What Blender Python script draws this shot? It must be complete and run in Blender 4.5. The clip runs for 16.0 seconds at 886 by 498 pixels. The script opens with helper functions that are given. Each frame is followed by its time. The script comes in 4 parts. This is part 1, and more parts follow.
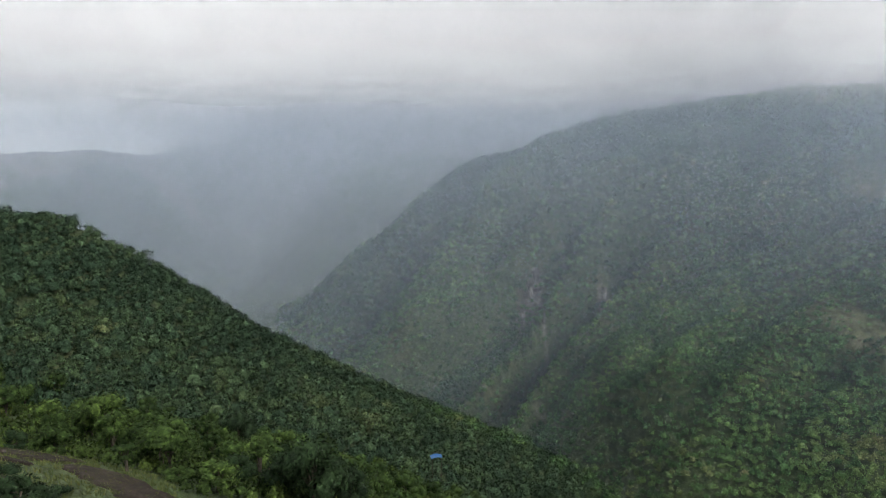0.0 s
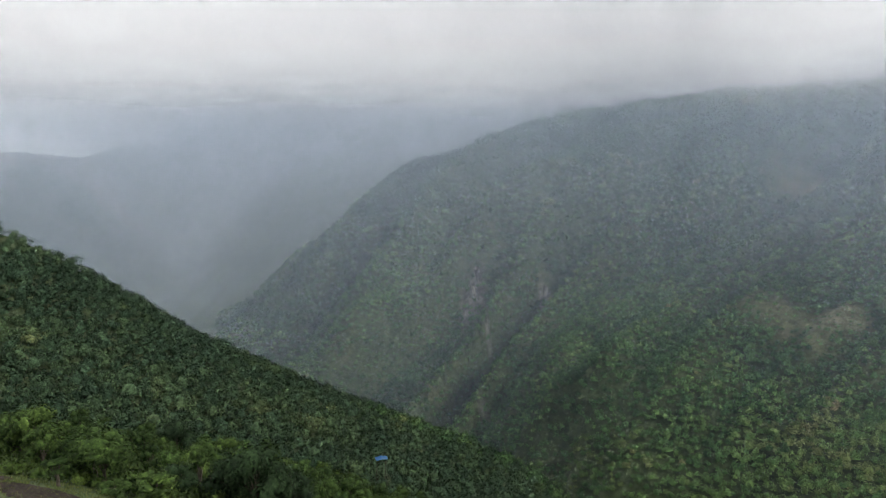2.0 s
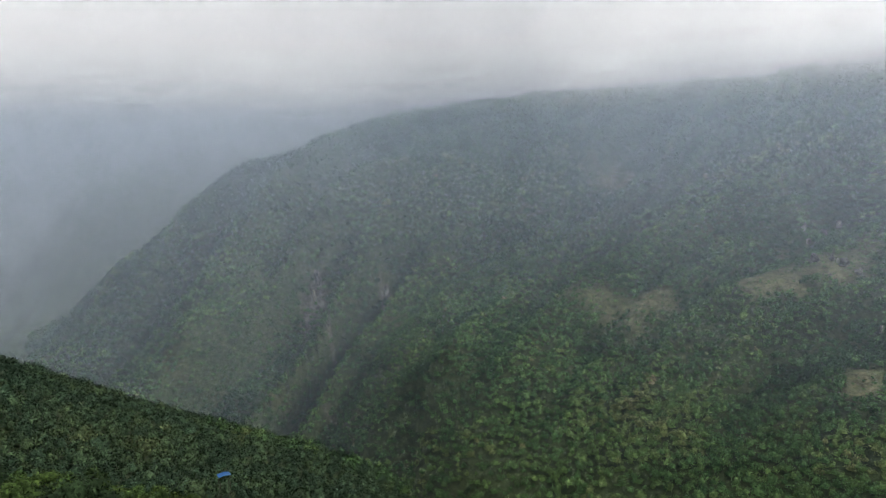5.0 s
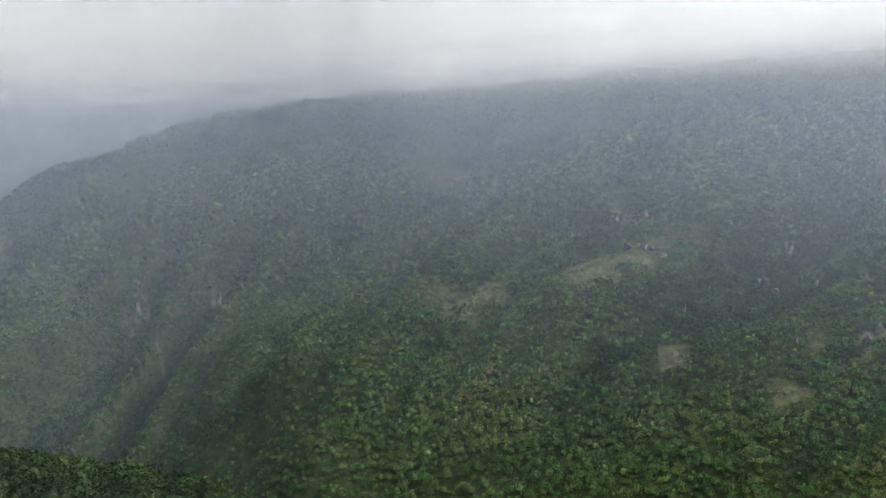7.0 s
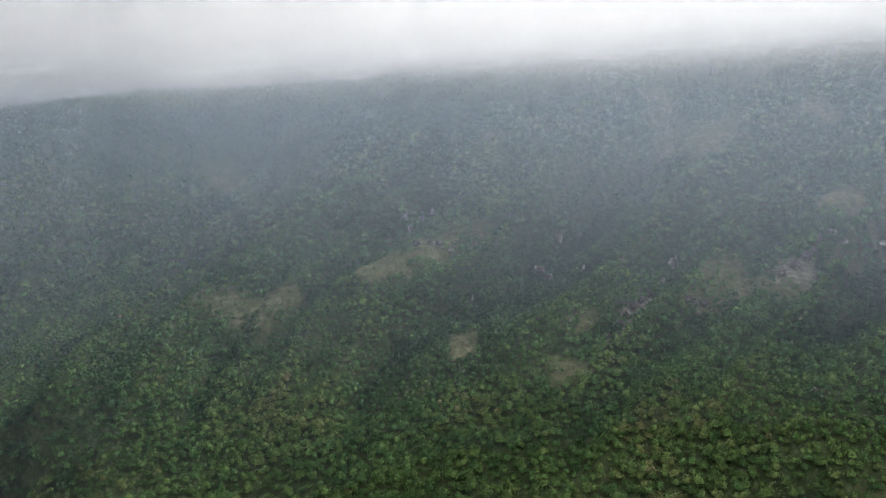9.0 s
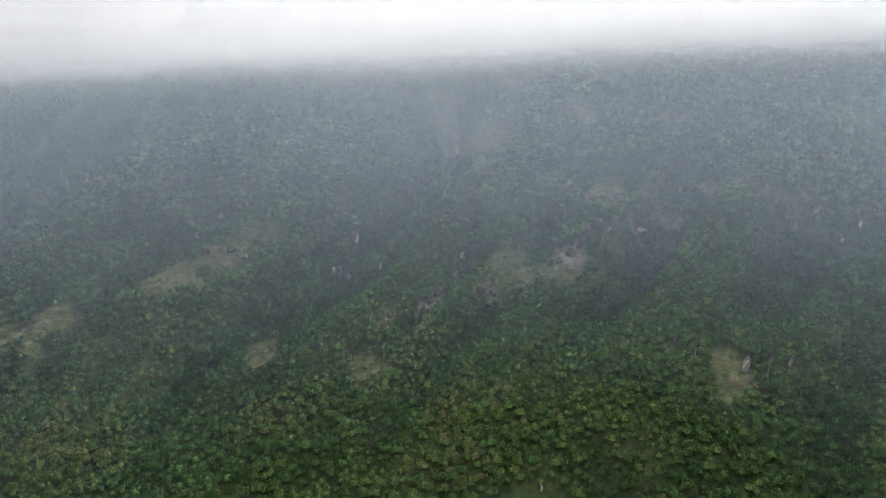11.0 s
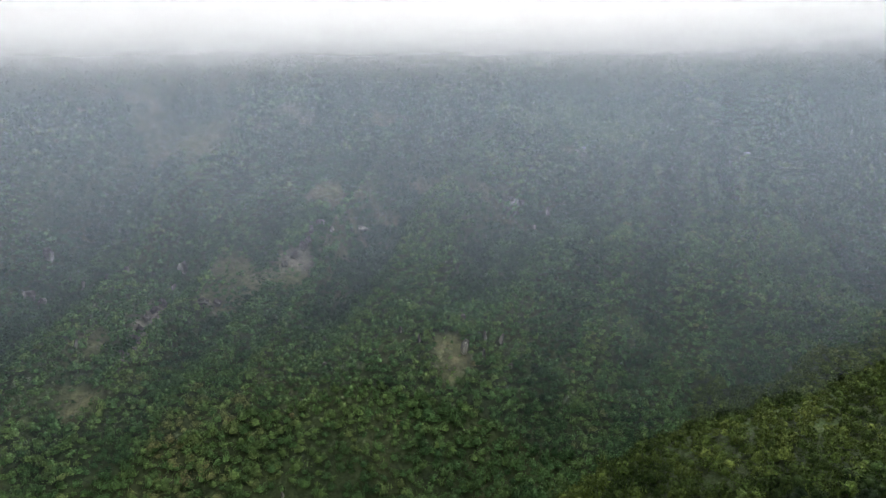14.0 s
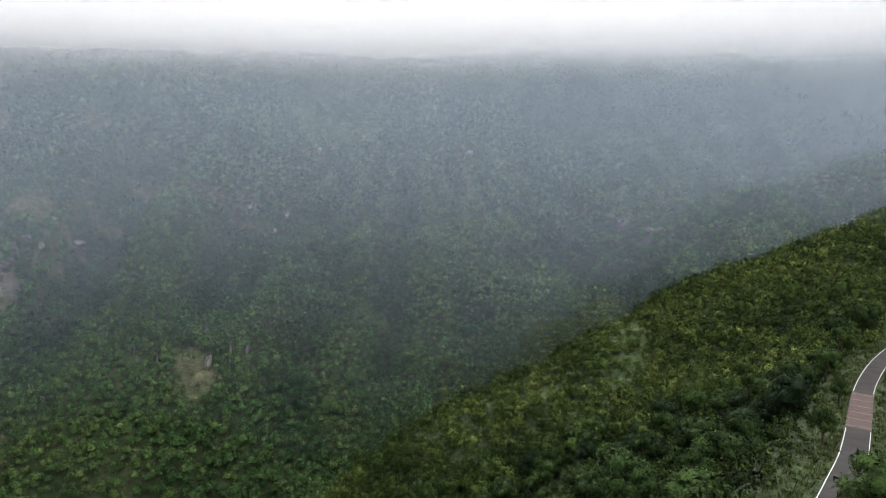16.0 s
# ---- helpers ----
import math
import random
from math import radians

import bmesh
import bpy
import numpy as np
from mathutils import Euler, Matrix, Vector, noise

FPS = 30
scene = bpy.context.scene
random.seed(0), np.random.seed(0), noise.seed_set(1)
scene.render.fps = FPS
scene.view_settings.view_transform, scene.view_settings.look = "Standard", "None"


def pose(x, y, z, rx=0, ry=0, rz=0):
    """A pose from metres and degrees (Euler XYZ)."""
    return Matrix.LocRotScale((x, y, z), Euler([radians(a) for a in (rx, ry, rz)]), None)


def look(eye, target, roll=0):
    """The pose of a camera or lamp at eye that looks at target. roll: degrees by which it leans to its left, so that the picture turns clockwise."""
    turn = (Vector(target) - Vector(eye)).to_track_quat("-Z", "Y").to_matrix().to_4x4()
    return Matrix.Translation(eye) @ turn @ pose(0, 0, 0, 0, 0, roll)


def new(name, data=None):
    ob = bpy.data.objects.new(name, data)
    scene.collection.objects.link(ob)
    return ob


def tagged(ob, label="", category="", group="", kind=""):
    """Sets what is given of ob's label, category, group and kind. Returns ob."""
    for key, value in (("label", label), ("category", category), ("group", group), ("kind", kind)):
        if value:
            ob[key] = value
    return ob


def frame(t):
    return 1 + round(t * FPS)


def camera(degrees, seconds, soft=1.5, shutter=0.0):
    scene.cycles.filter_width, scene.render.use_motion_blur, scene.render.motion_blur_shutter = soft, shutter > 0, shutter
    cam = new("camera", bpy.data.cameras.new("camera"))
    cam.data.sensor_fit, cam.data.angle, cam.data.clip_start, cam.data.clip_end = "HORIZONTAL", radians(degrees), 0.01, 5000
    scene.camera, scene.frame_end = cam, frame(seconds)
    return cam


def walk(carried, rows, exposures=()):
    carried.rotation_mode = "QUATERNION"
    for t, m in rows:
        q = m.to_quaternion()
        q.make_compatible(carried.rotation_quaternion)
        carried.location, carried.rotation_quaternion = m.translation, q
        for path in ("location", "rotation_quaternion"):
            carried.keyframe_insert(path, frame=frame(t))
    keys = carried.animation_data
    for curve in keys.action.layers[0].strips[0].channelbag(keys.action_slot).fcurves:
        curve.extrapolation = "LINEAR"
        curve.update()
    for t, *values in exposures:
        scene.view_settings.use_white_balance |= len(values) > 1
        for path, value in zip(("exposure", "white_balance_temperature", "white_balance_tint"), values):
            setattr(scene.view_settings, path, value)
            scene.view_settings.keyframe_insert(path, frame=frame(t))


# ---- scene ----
# ---- camera: hovering over a hillside, turning to the right ----
cam = camera(63.9, 16.0, soft=1.0)
PATH = [
    (0.0, pose(0, 0, 0, 79.20, 0, 6.44)),
    (0.5, pose(0, 0, 0, 79.22, 0, 4.69)),
    (1.0, pose(0, 0, 0, 79.23, 0, 4.17)),
    (1.5, pose(0, 0, 0, 79.24, 0, 3.52)),
    (2.0, pose(0, 0, 0, 79.25, 0, 1.70)),
    (2.5, pose(0, 0, 0, 79.26, 0, -0.37)),
    (3.0, pose(0, 0, 0, 79.28, 0, -2.34)),
    (5.5, pose(0, 0, 0, 79.31, 0, -14.48)),
    (6.0, pose(0, 0, 0, 79.31, 0, -17.83)),
    (6.5, pose(0, 0, 0, 79.32, 0, -21.00)),
    (7.0, pose(0, 0, 0, 79.33, 0, -24.75)),
    (7.5, pose(0, 0, 0, 79.34, 0, -28.89)),
    (8.0, pose(0, 0, 0, 79.35, 0, -33.18)),
    (8.5, pose(0, 0, 0, 79.35, 0, -37.72)),
    (9.0, pose(0, 0, 0, 79.37, 0, -41.71)),
    (11.5, pose(0, 0, 0, 79.45, 0, -62.08)),
    (12.0, pose(0, 0, 0, 79.47, 0, -65.73)),
    (12.5, pose(0, 0, 0, 79.50, 0, -69.64)),
    (13.0, pose(0, 0, 0, 79.53, 0, -72.43)),
    (13.5, pose(0, 0, 0, 79.56, 0, -76.16)),
    (14.0, pose(0, 0, 0, 79.59, 0, -80.58)),
    (14.5, pose(0, 0, 0, 79.62, 0, -85.82)),
    (15.0, pose(0, 0, 0, 79.64, 0, -91.01)),
    (15.5, pose(0, 0, 0, 79.67, 0, -96.62)),
    (16.0, pose(0, 0, 0, 79.71, 0, -101.47)),
]
walk(cam, PATH)
scene.cycles.transparent_max_bounces = 64

# ---- sky, sun ----
SUN_AZ, SUN_EL, HORIZON = 108.0, 44.0, 0.44
world = bpy.data.worlds.new("overcast_sky")
scene.world = world
world.use_nodes = True
wn, wl = world.node_tree.nodes, world.node_tree.links
wn.clear()
sky = wn.new("ShaderNodeTexSky")
sky.sky_type, sky.sun_disc = "NISHITA", False
sky.sun_elevation, sky.sun_rotation = radians(SUN_EL), radians(SUN_AZ)
sky.dust_density, sky.air_density = 4.0, 1.0
bg_sky = wn.new("ShaderNodeBackground")
bg_sky.inputs["Strength"].default_value = 0.05
wl.new(sky.outputs[0], bg_sky.inputs["Color"])
# a layer of high stratus over the whole dome
wc = wn.new("ShaderNodeTexCoord")
wmap = wn.new("ShaderNodeMapping")
wmap.inputs["Scale"].default_value = (1.0, 1.0, 3.2)
wl.new(wc.outputs["Generated"], wmap.inputs["Vector"])
wnoise = wn.new("ShaderNodeTexNoise")
wnoise.inputs["Scale"].default_value, wnoise.inputs["Detail"].default_value = 1.5, 2.0
wl.new(wmap.outputs[0], wnoise.inputs["Vector"])
wramp = wn.new("ShaderNodeValToRGB")
wramp.color_ramp.elements[0].position, wramp.color_ramp.elements[0].color = 0.34, (0.72, 0.74, 0.76, 1)
wramp.color_ramp.elements[1].position, wramp.color_ramp.elements[1].color = 0.68, (0.95, 0.963, 0.975, 1)
wl.new(wnoise.outputs["Fac"], wramp.inputs[0])
# an overcast dome: far brighter overhead than at the horizon
wsep = wn.new("ShaderNodeSeparateXYZ")
wl.new(wc.outputs["Generated"], wsep.inputs[0])
wgrad = wn.new("ShaderNodeMapRange")
for key, v in (("From Min", 0.0), ("From Max", 1.0), ("To Min", HORIZON), ("To Max", 2.5 * HORIZON)):
    wgrad.inputs[key].default_value = v
wl.new(wsep.outputs["Z"], wgrad.inputs["Value"])
# brighter towards the hidden sun
wdot = wn.new("ShaderNodeVectorMath")
wdot.operation = "DOT_PRODUCT"
wl.new(wc.outputs["Generated"], wdot.inputs[0])
wdot.inputs[1].default_value = (math.sin(radians(SUN_AZ)) * math.cos(radians(SUN_EL)), math.cos(radians(SUN_AZ)) * math.cos(radians(SUN_EL)), math.sin(radians(SUN_EL)))
wside = wn.new("ShaderNodeMapRange")
for key, v in (("From Min", -0.55), ("From Max", 0.8), ("To Min", 0.84), ("To Max", 1.06)):
    wside.inputs[key].default_value = v
wl.new(wdot.outputs["Value"], wside.inputs["Value"])
wmul = wn.new("ShaderNodeMath")
wmul.operation = "MULTIPLY"
wl.new(wgrad.outputs[0], wmul.inputs[0])
wl.new(wside.outputs[0], wmul.inputs[1])
bg_cloud = wn.new("ShaderNodeBackground")
wl.new(wmul.outputs[0], bg_cloud.inputs["Strength"])
wl.new(wramp.outputs[0], bg_cloud.inputs["Color"])
wmix = wn.new("ShaderNodeMixShader")
wmix.inputs[0].default_value = 0.93
wl.new(bg_sky.outputs[0], wmix.inputs[1])
wl.new(bg_cloud.outputs[0], wmix.inputs[2])
wout = wn.new("ShaderNodeOutputWorld")
wl.new(wmix.outputs[0], wout.inputs["Surface"])

sun = new("sun", bpy.data.lights.new("sun", "SUN"))
sun.data.energy, sun.data.angle, sun.data.color = 1.5, radians(12), (1.0, 0.97, 0.92)
sun.matrix_world = look((0, 0, 0), (-math.sin(radians(SUN_AZ)) * math.cos(radians(SUN_EL)), -math.cos(radians(SUN_AZ)) * math.cos(radians(SUN_EL)), -math.sin(radians(SUN_EL))))
scene.view_settings.exposure = 1.56


# ---- smooth noise on arrays ----
def lattice(ix, iy, seed):
    h = (ix.astype(np.int64) * 374761393 + iy.astype(np.int64) * 668265263 + seed * 1274126177) & 0x7FFFFFFF
    h = ((h ^ (h >> 13)) * 1103515245 + 12345) & 0x7FFFFFFF
    h = ((h ^ (h >> 16)) * 69069 + 1) & 0x7FFFFFFF
    return h / 0x7FFFFFFF


def vnoise(x, y, seed=0):
    """Value noise from -1 to 1."""
    fx, fy = np.floor(x), np.floor(y)
    u, v = x - fx, y - fy
    u, v = u * u * u * (u * (6 * u - 15) + 10), v * v * v * (v * (6 * v - 15) + 10)
    a, b = lattice(fx, fy, seed), lattice(fx + 1, fy, seed)
    c, d = lattice(fx, fy + 1, seed), lattice(fx + 1, fy + 1, seed)
    return 2 * ((a * (1 - u) + b * u) * (1 - v) + (c * (1 - u) + d * u) * v) - 1


def fbm(x, y, octaves=4, seed=0):
    out, amp = 0, 1.0
    for k in range(octaves):
        out = out + amp * vnoise(x * 2 ** k + 7.3 * k, y * 2 ** k - 3.1 * k, seed + k)
        amp *= 0.5
    return out / 2


# ---- the lie of the land: valley, crests and spurs as lines of (bearing, distance, rise angle), seen from the hovering point ----
def line(*pts):
    return pts


LAND = [
    # stream bed, from the valley head down to the far gorge
    line((130, 1300, -3.2), (122, 1050, -6.3), (117, 850, -8.8), (111, 650, -13.5), (105, 480, -20), (95, 400, -26.5), (75, 320, -33), (45, 325, -35.5),
         (15, 400, -33.5), (2, 470, -31), (-8, 640, -25.5), (-11, 760, -22.8), (-17, 1100, -17.3), (-20.5, 1450, -15), (-22, 2000, -11.7), (-22.3, 2600, -8.8)),
    # brow of the near hill
    line((-60, 420, -3), (-46, 430, -4.5), (-38.6, 430, -6.4), (-31.7, 420, -9.1), (-28, 410, -11.7), (-24, 400, -15.1), (-19.7, 410, -17.6), (-15.2, 420, -20.5), (-10.5, 450, -23.3), (-5.7, 430, -25.3),
         (2.2, 400, -27.5), (7, 370, -28.4)),
    # saddle between the near slope and the hill
    line((-50, 240, -15), (-38, 240, -16.5), (-24, 230, -22.5), (-7, 215, -28.2), (4, 250, -30.5)),
    # ground near the hovering point
    line((-40, 92, -24.5), (-31, 92, -28), (-17, 97, -31.5), (0, 110, -37), (40, 130, -44), (80, 150, -41), (101, 170, -33)),
    line((60, 5, -84), (-90, 40, -46), (180, 60, -35), (180, 300, -4), (180, 900, 2), (-120, 900, 2), (-90, 500, -1), (-75, 900, 0)),
    # road along the hillside
    line((126, 42, -46), (129.8, 62, -34.5), (132.5, 88, -25.9), (133.3, 112, -23.2), (133.4, 136, -21.0), (133.4, 171, -18.4), (134.2, 203, -16.4), (135.8, 245, -14.5), (141, 300, -12), (150, 370, -9)),
    line((139, 90, -24.5), (141, 140, -19), (146, 200, -14), (160, 300, -7)),
    # brow of the near slope
    line((70, 235, -38), (80, 245, -35), (88, 256, -31.5), (91.2, 262, -29.6), (94.5, 270, -26.8), (99.3, 280, -23.8), (107, 300, -20), (111.6, 320, -17.7), (116, 340, -15.2), (120.2, 370, -12.3), (124.2, 390, -10.7),
         (127.9, 400, -8.8), (133.6, 430, -6.2), (142, 480, -3)),
    line((106, 230, -24.5), (117, 240, -20), (126, 260, -15.5), (131, 300, -11.5)),
    line((104, 360, -22.8), (113, 400, -18.8), (121, 470, -13.6), (128, 520, -10.8), (134, 600, -7.6)),
    # wooded spur beyond it
    line((142, 980, -0.5), (133, 900, -2.7), (127.6, 800, -4.7), (120, 620, -9.7), (115, 540, -13), (111.5, 480, -16)),
    # crest of the great slope opposite, from the gorge up into the cloud
    line((-19, 1350, -15.3), (-14.9, 1260, -12.3), (-10.3, 1210, -8.9), (-7.5, 1230, -6.2), (-4.8, 1245, -3.9), (-3, 1255, -2.85), (0.6, 1280, -2.6), (4.5, 1300, -1.35), (7.9, 1320, -0.25), (12.7, 1350, 1.0),
         (20, 1360, 1.9), (31, 1300, 2.7), (38, 1250, 4.0), (51, 1200, 5.4), (70, 1200, 6.6), (89, 1250, 6.8), (111, 1400, 6.6), (132, 1500, 5.8)),
    # middle spur of the great slope, and the bowl behind it
    line((49.9, 1060, 1.0), (44.6, 960, -1.5), (37.6, 850, -5.6), (32.1, 760, -9.6), (26.5, 690, -12.7), (19.1, 620, -16), (12.4, 560, -18.7), (9, 530, -21)),
    line((31, 1080, -4.2), (24.8, 1040, -7.5), (19.5, 900, -12.5), (11.4, 780, -16.3), (5.2, 690, -20)),
    # faces of the great slope
    line((1.5, 1080, -4.6), (1, 950, -12.4), (3.7, 860, -16)),
    line((7, 560, -23.2), (14, 440, -28.4)),
    line((-0.4, 930, -14.2), (-2.0, 870, -17.6), (-4.6, 800, -20.3), (-7.6, 740, -23.4)),
    line((-4.5, 1010, -9), (-6.4, 900, -14.3), (-9.5, 800, -18.4), (-11.5, 765, -21.4)),
    line((-8.6, 1080, -11.5), (-11.5, 940, -17), (-13.5, 860, -20)),
    line((25, 560, -19.5), (30, 440, -26)),
    line((24.6, 1140, -4.2), (16, 1060, -6.5), (8, 980, -9.5)),
    line((43.4, 520, -18.1), (42, 380, -30), (60, 360, -29)),
    line((39, 930, -4.5), (40.3, 850, -8), (39.9, 760, -10.3)),
    line((57, 570, -14.7), (62.9, 620, -12.6), (69.9, 680, -10), (74, 800, -6.5), (61.4, 1050, -1.4)),
    line((91.7, 1100, -1.7), (86, 800, -7.4), (82.5, 480, -16.6), (76, 370, -25)),
    line((110, 1050, -4.8), (100, 850, -8), (104, 620, -13.3)),
    # far mountains
    line((-60, 2600, -2.5), (-38.2, 2600, -2.9), (-32, 2600, -2.75), (-27, 2700, -3.5), (-26.2, 3250, -3.5), (-24.7, 3400, -1.7), (-23.6, 3400, -2.75), (-21.6, 3000, -1.0), (-19, 2900, 0.3), (-14.6, 2800, 2.2), (-8, 2600, 3.4),
         (0, 2600, 3.6), (12, 2400, 3.6), (30, 2300, 3), (70, 2200, 0), (110, 2300, 0), (140, 2500, 0)),
    # the land falls away behind the crest
    line((-6, 1480, -10), (2, 1520, -7), (10, 1560, -4), (20, 1600, -2), (40, 1560, 0), (70, 1540, 1.5), (100, 1650, 2), (130, 1750, 1.5)),
    line((-33.9, 2050, -4.4), (-32.2, 2000, -3.6), (-30.5, 1960, -4.0), (-29.4, 1940, -5.0)),
    line((-36, 1850, -9.5), (-32, 1780, -12.5), (-27, 1760, -12.8)),
    line((-15.2, 1900, -4.8), (-16.7, 1700, -8.8), (-19, 1600, -12.8)),
    line((-11, 1650, -6.5), (-12.5, 1500, -11.5)),
    line((-50, 900, -18), (-38, 1000, -19), (-28, 1050, -18.5), (-45, 1500, -14)),
    line((-70, 4700, -6), (-45, 4700, -6), (-28, 4700, -5.5), (-10, 4700, -2), (30, 4700, 0), (90, 4700, 0), (150, 4700, 0), (210, 4700, 0), (270, 4700, -2)),
]
TREE_TOP = 5.0


def polar(az, d):
    return d * math.sin(radians(az)), d * math.cos(radians(az))


def line_samples():
    out = []
    for pts in LAND:
        cart = [(*polar(a, d), d * math.tan(radians(e)) - (TREE_TOP if 150 < d < 1700 else 0)) for a, d, e in pts]
        for p, q in zip(cart, cart[1:]):
            gap = math.hypot(q[0] - p[0], q[1] - p[1])
            n = max(1, round(gap / max(35.0, 0.09 * math.hypot(*p[:2]))))
            out += [tuple(p[k] + (q[k] - p[k]) * i / n for k in range(3)) for i in range(n)]
        out.append(cart[-1])
    return np.array(out)


SAMPLES = line_samples()


def kernel(a, b):
    return -np.sqrt((a[:, None, 0] - b[None, :, 0]) ** 2 + (a[:, None, 1] - b[None, :, 1]) ** 2 + 15.0 ** 2)


n_s = len(SAMPLES)
system = np.zeros((n_s + 1, n_s + 1))
system[:n_s, :n_s] = kernel(SAMPLES, SAMPLES) + np.eye(n_s) * 1.0
system[:n_s, n_s] = system[n_s, :n_s] = 1
WEIGHTS = np.linalg.solve(system, np.r_[SAMPLES[:, 2], 0])

BEARINGS = np.radians(np.r_[np.arange(-52, 150, 0.5), np.arange(150, 308, 2.0)])
RINGS = 6 * 1.0208 ** np.arange(326)


def spurs(x, y):
    """Ribs that slant down the slopes to the stream: about 0.5 on a rib, below zero in a gully."""
    r, az = np.hypot(x, y), np.degrees(np.arctan2(x, y))
    slant = 0.042 - 0.018 * np.clip((az - 55) / 30, 0, 1) - 0.055 * np.clip((az - 92) / 20, 0, 1)
    s = (az - slant * (r - 600)) / 6.0
    n = fbm(s + 0.4 * vnoise(x / 260, y / 260, 5), r / 700, 3, 11)
    return 0.5 - 1.75 * np.abs(n)


def relief(x, y):
    """Spurs and gullies that run down to the stream, and rougher lumps on top."""
    r = np.hypot(x, y)
    az = np.degrees(np.arctan2(x, y))
    far = np.clip((r - 380) / 450, 0, 1) * (1 - 0.72 * np.clip((r - 1060) / 160, 0, 1))
    steep = 1 + 0.7 * np.clip((16 - az) / 12, 0, 1)
    beyond = np.clip((r - 1700) / 300, 0, 1)
    big = spurs(x, y) * (58 * far * steep * (1 - beyond) + 26 * beyond)
    return big + fbm(x / 110, y / 110, 4, 3) * (3 + 6 * far) + fbm(x / 900, y / 900, 3, 8) * np.clip((r - 1700) / 120, 0, 6)


def land_height(x, y):
    shape = np.shape(x)
    p = np.stack([np.ravel(x), np.ravel(y)], 1)
    z = np.empty(len(p))
    for i in range(0, len(p), 8000):
        z[i:i + 8000] = kernel(p[i:i + 8000], SAMPLES) @ WEIGHTS[:n_s] + WEIGHTS[n_s]
    return (z + relief(p[:, 0], p[:, 1])).reshape(shape)


def road_line():
    """The middle of the road, every two metres or so, as x, y, z."""
    pts = np.array([(*polar(a, d), d * math.tan(radians(e))) for a, d, e in ROAD])
    u = np.arange(len(pts))
    fine = np.linspace(0, len(pts) - 1, 40 * (len(pts) - 1))
    dense = np.stack([np.interp(fine, u, pts[:, k]) for k in range(3)], 1)
    kern = np.hanning(57)
    kern /= kern.sum()
    pad = np.vstack([np.repeat(dense[:1], 28, 0), dense, np.repeat(dense[-1:], 28, 0)])
    soft = np.stack([np.convolve(pad[:, k], kern, "valid") for k in range(3)], 1)
    s = np.r_[0, np.cumsum(np.hypot(*np.diff(soft[:, :2], axis=0).T))]
    at = np.arange(0, s[-1], 1.5)
    return np.stack([np.interp(at, s, soft[:, k]) for k in range(3)], 1)


ROAD = next(pts for pts in LAND if pts[0][:2] == (126, 42))
ROAD_MID = road_line()
ROAD_HALF = 2.0


def road_near(x, y):
    """Distance from the road's middle, and the road's height there."""
    best, z = np.full(np.shape(x), 1e9), np.zeros(np.shape(x))
    for p in ROAD_MID[::2]:
        d = np.hypot(x - p[0], y - p[1])
        z = np.where(d < best, p[2], z)
        best = np.minimum(best, d)
    return best, z


SLAB = [(-40.5, 118, 9, 12), (-38.3, 112, 9, 12), (-35.8, 105, 9, 12), (-33.6, 99, 9, 12), (-31.4, 94, 9, 12)]


def openness(x, y, places, seed):
    """How open the ground is, from 0 to 1, with ragged borders."""
    out, ragged = np.zeros(np.shape(x)), 1.5 * fbm(x / 38, y / 38, 5, seed)
    for az, d, w, depth in places:
        cx, cy = polar(az, d)
        sx, sy = math.sin(radians(az)), math.cos(radians(az))
        along, across = (x - cx) * sx + (y - cy) * sy, (x - cx) * sy - (y - cy) * sx
        out = np.maximum(out, np.clip((1.15 - np.hypot(along / depth, across / w) - ragged) / 0.7, 0, 1))
    return out


GX, GY = np.sin(BEARINGS)[:, None] * RINGS, np.cos(BEARINGS)[:, None] * RINGS
GZ = land_height(GX, GY)
ROAD_D, ROAD_Z = road_near(GX, GY)
bench = np.clip((16 - ROAD_D) / 11, 0, 1)
bench = bench * bench * (3 - 2 * bench)
GZ = GZ * (1 - bench) + (ROAD_Z - 0.25) * bench
n_a, n_r = GZ.shape


def height(x, y):
    """The ground's height, from the grid of the sheet itself."""
    r = np.clip(np.hypot(x, y), RINGS[0], RINGS[-2])
    az = np.mod(np.arctan2(x, y) - BEARINGS[0], 2 * math.pi) + BEARINGS[0]
    v = np.log(r / RINGS[0]) / math.log(1.0208)
    b = np.r_[BEARINGS, BEARINGS[0] + 2 * math.pi]
    i = np.clip(np.searchsorted(b, az, "right") - 1, 0, n_a - 1)
    f = (az - b[i]) / (b[i + 1] - b[i])
    j = np.clip(np.floor(v).astype(int), 0, n_r - 2)
    g = v - j
    k = (i + 1) % n_a
    return (GZ[i, j] * (1 - g) + GZ[i, j + 1] * g) * (1 - f) + (GZ[k, j] * (1 - g) + GZ[k, j + 1] * g) * f


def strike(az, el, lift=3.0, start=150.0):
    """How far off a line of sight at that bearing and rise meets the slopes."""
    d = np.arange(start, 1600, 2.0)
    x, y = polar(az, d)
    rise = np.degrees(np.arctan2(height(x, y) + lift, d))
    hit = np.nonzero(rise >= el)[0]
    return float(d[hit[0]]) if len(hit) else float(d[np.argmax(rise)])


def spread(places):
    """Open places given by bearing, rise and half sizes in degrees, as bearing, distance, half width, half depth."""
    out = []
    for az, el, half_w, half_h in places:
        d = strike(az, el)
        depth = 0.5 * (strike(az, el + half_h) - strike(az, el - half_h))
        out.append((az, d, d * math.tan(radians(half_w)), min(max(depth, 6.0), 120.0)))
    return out


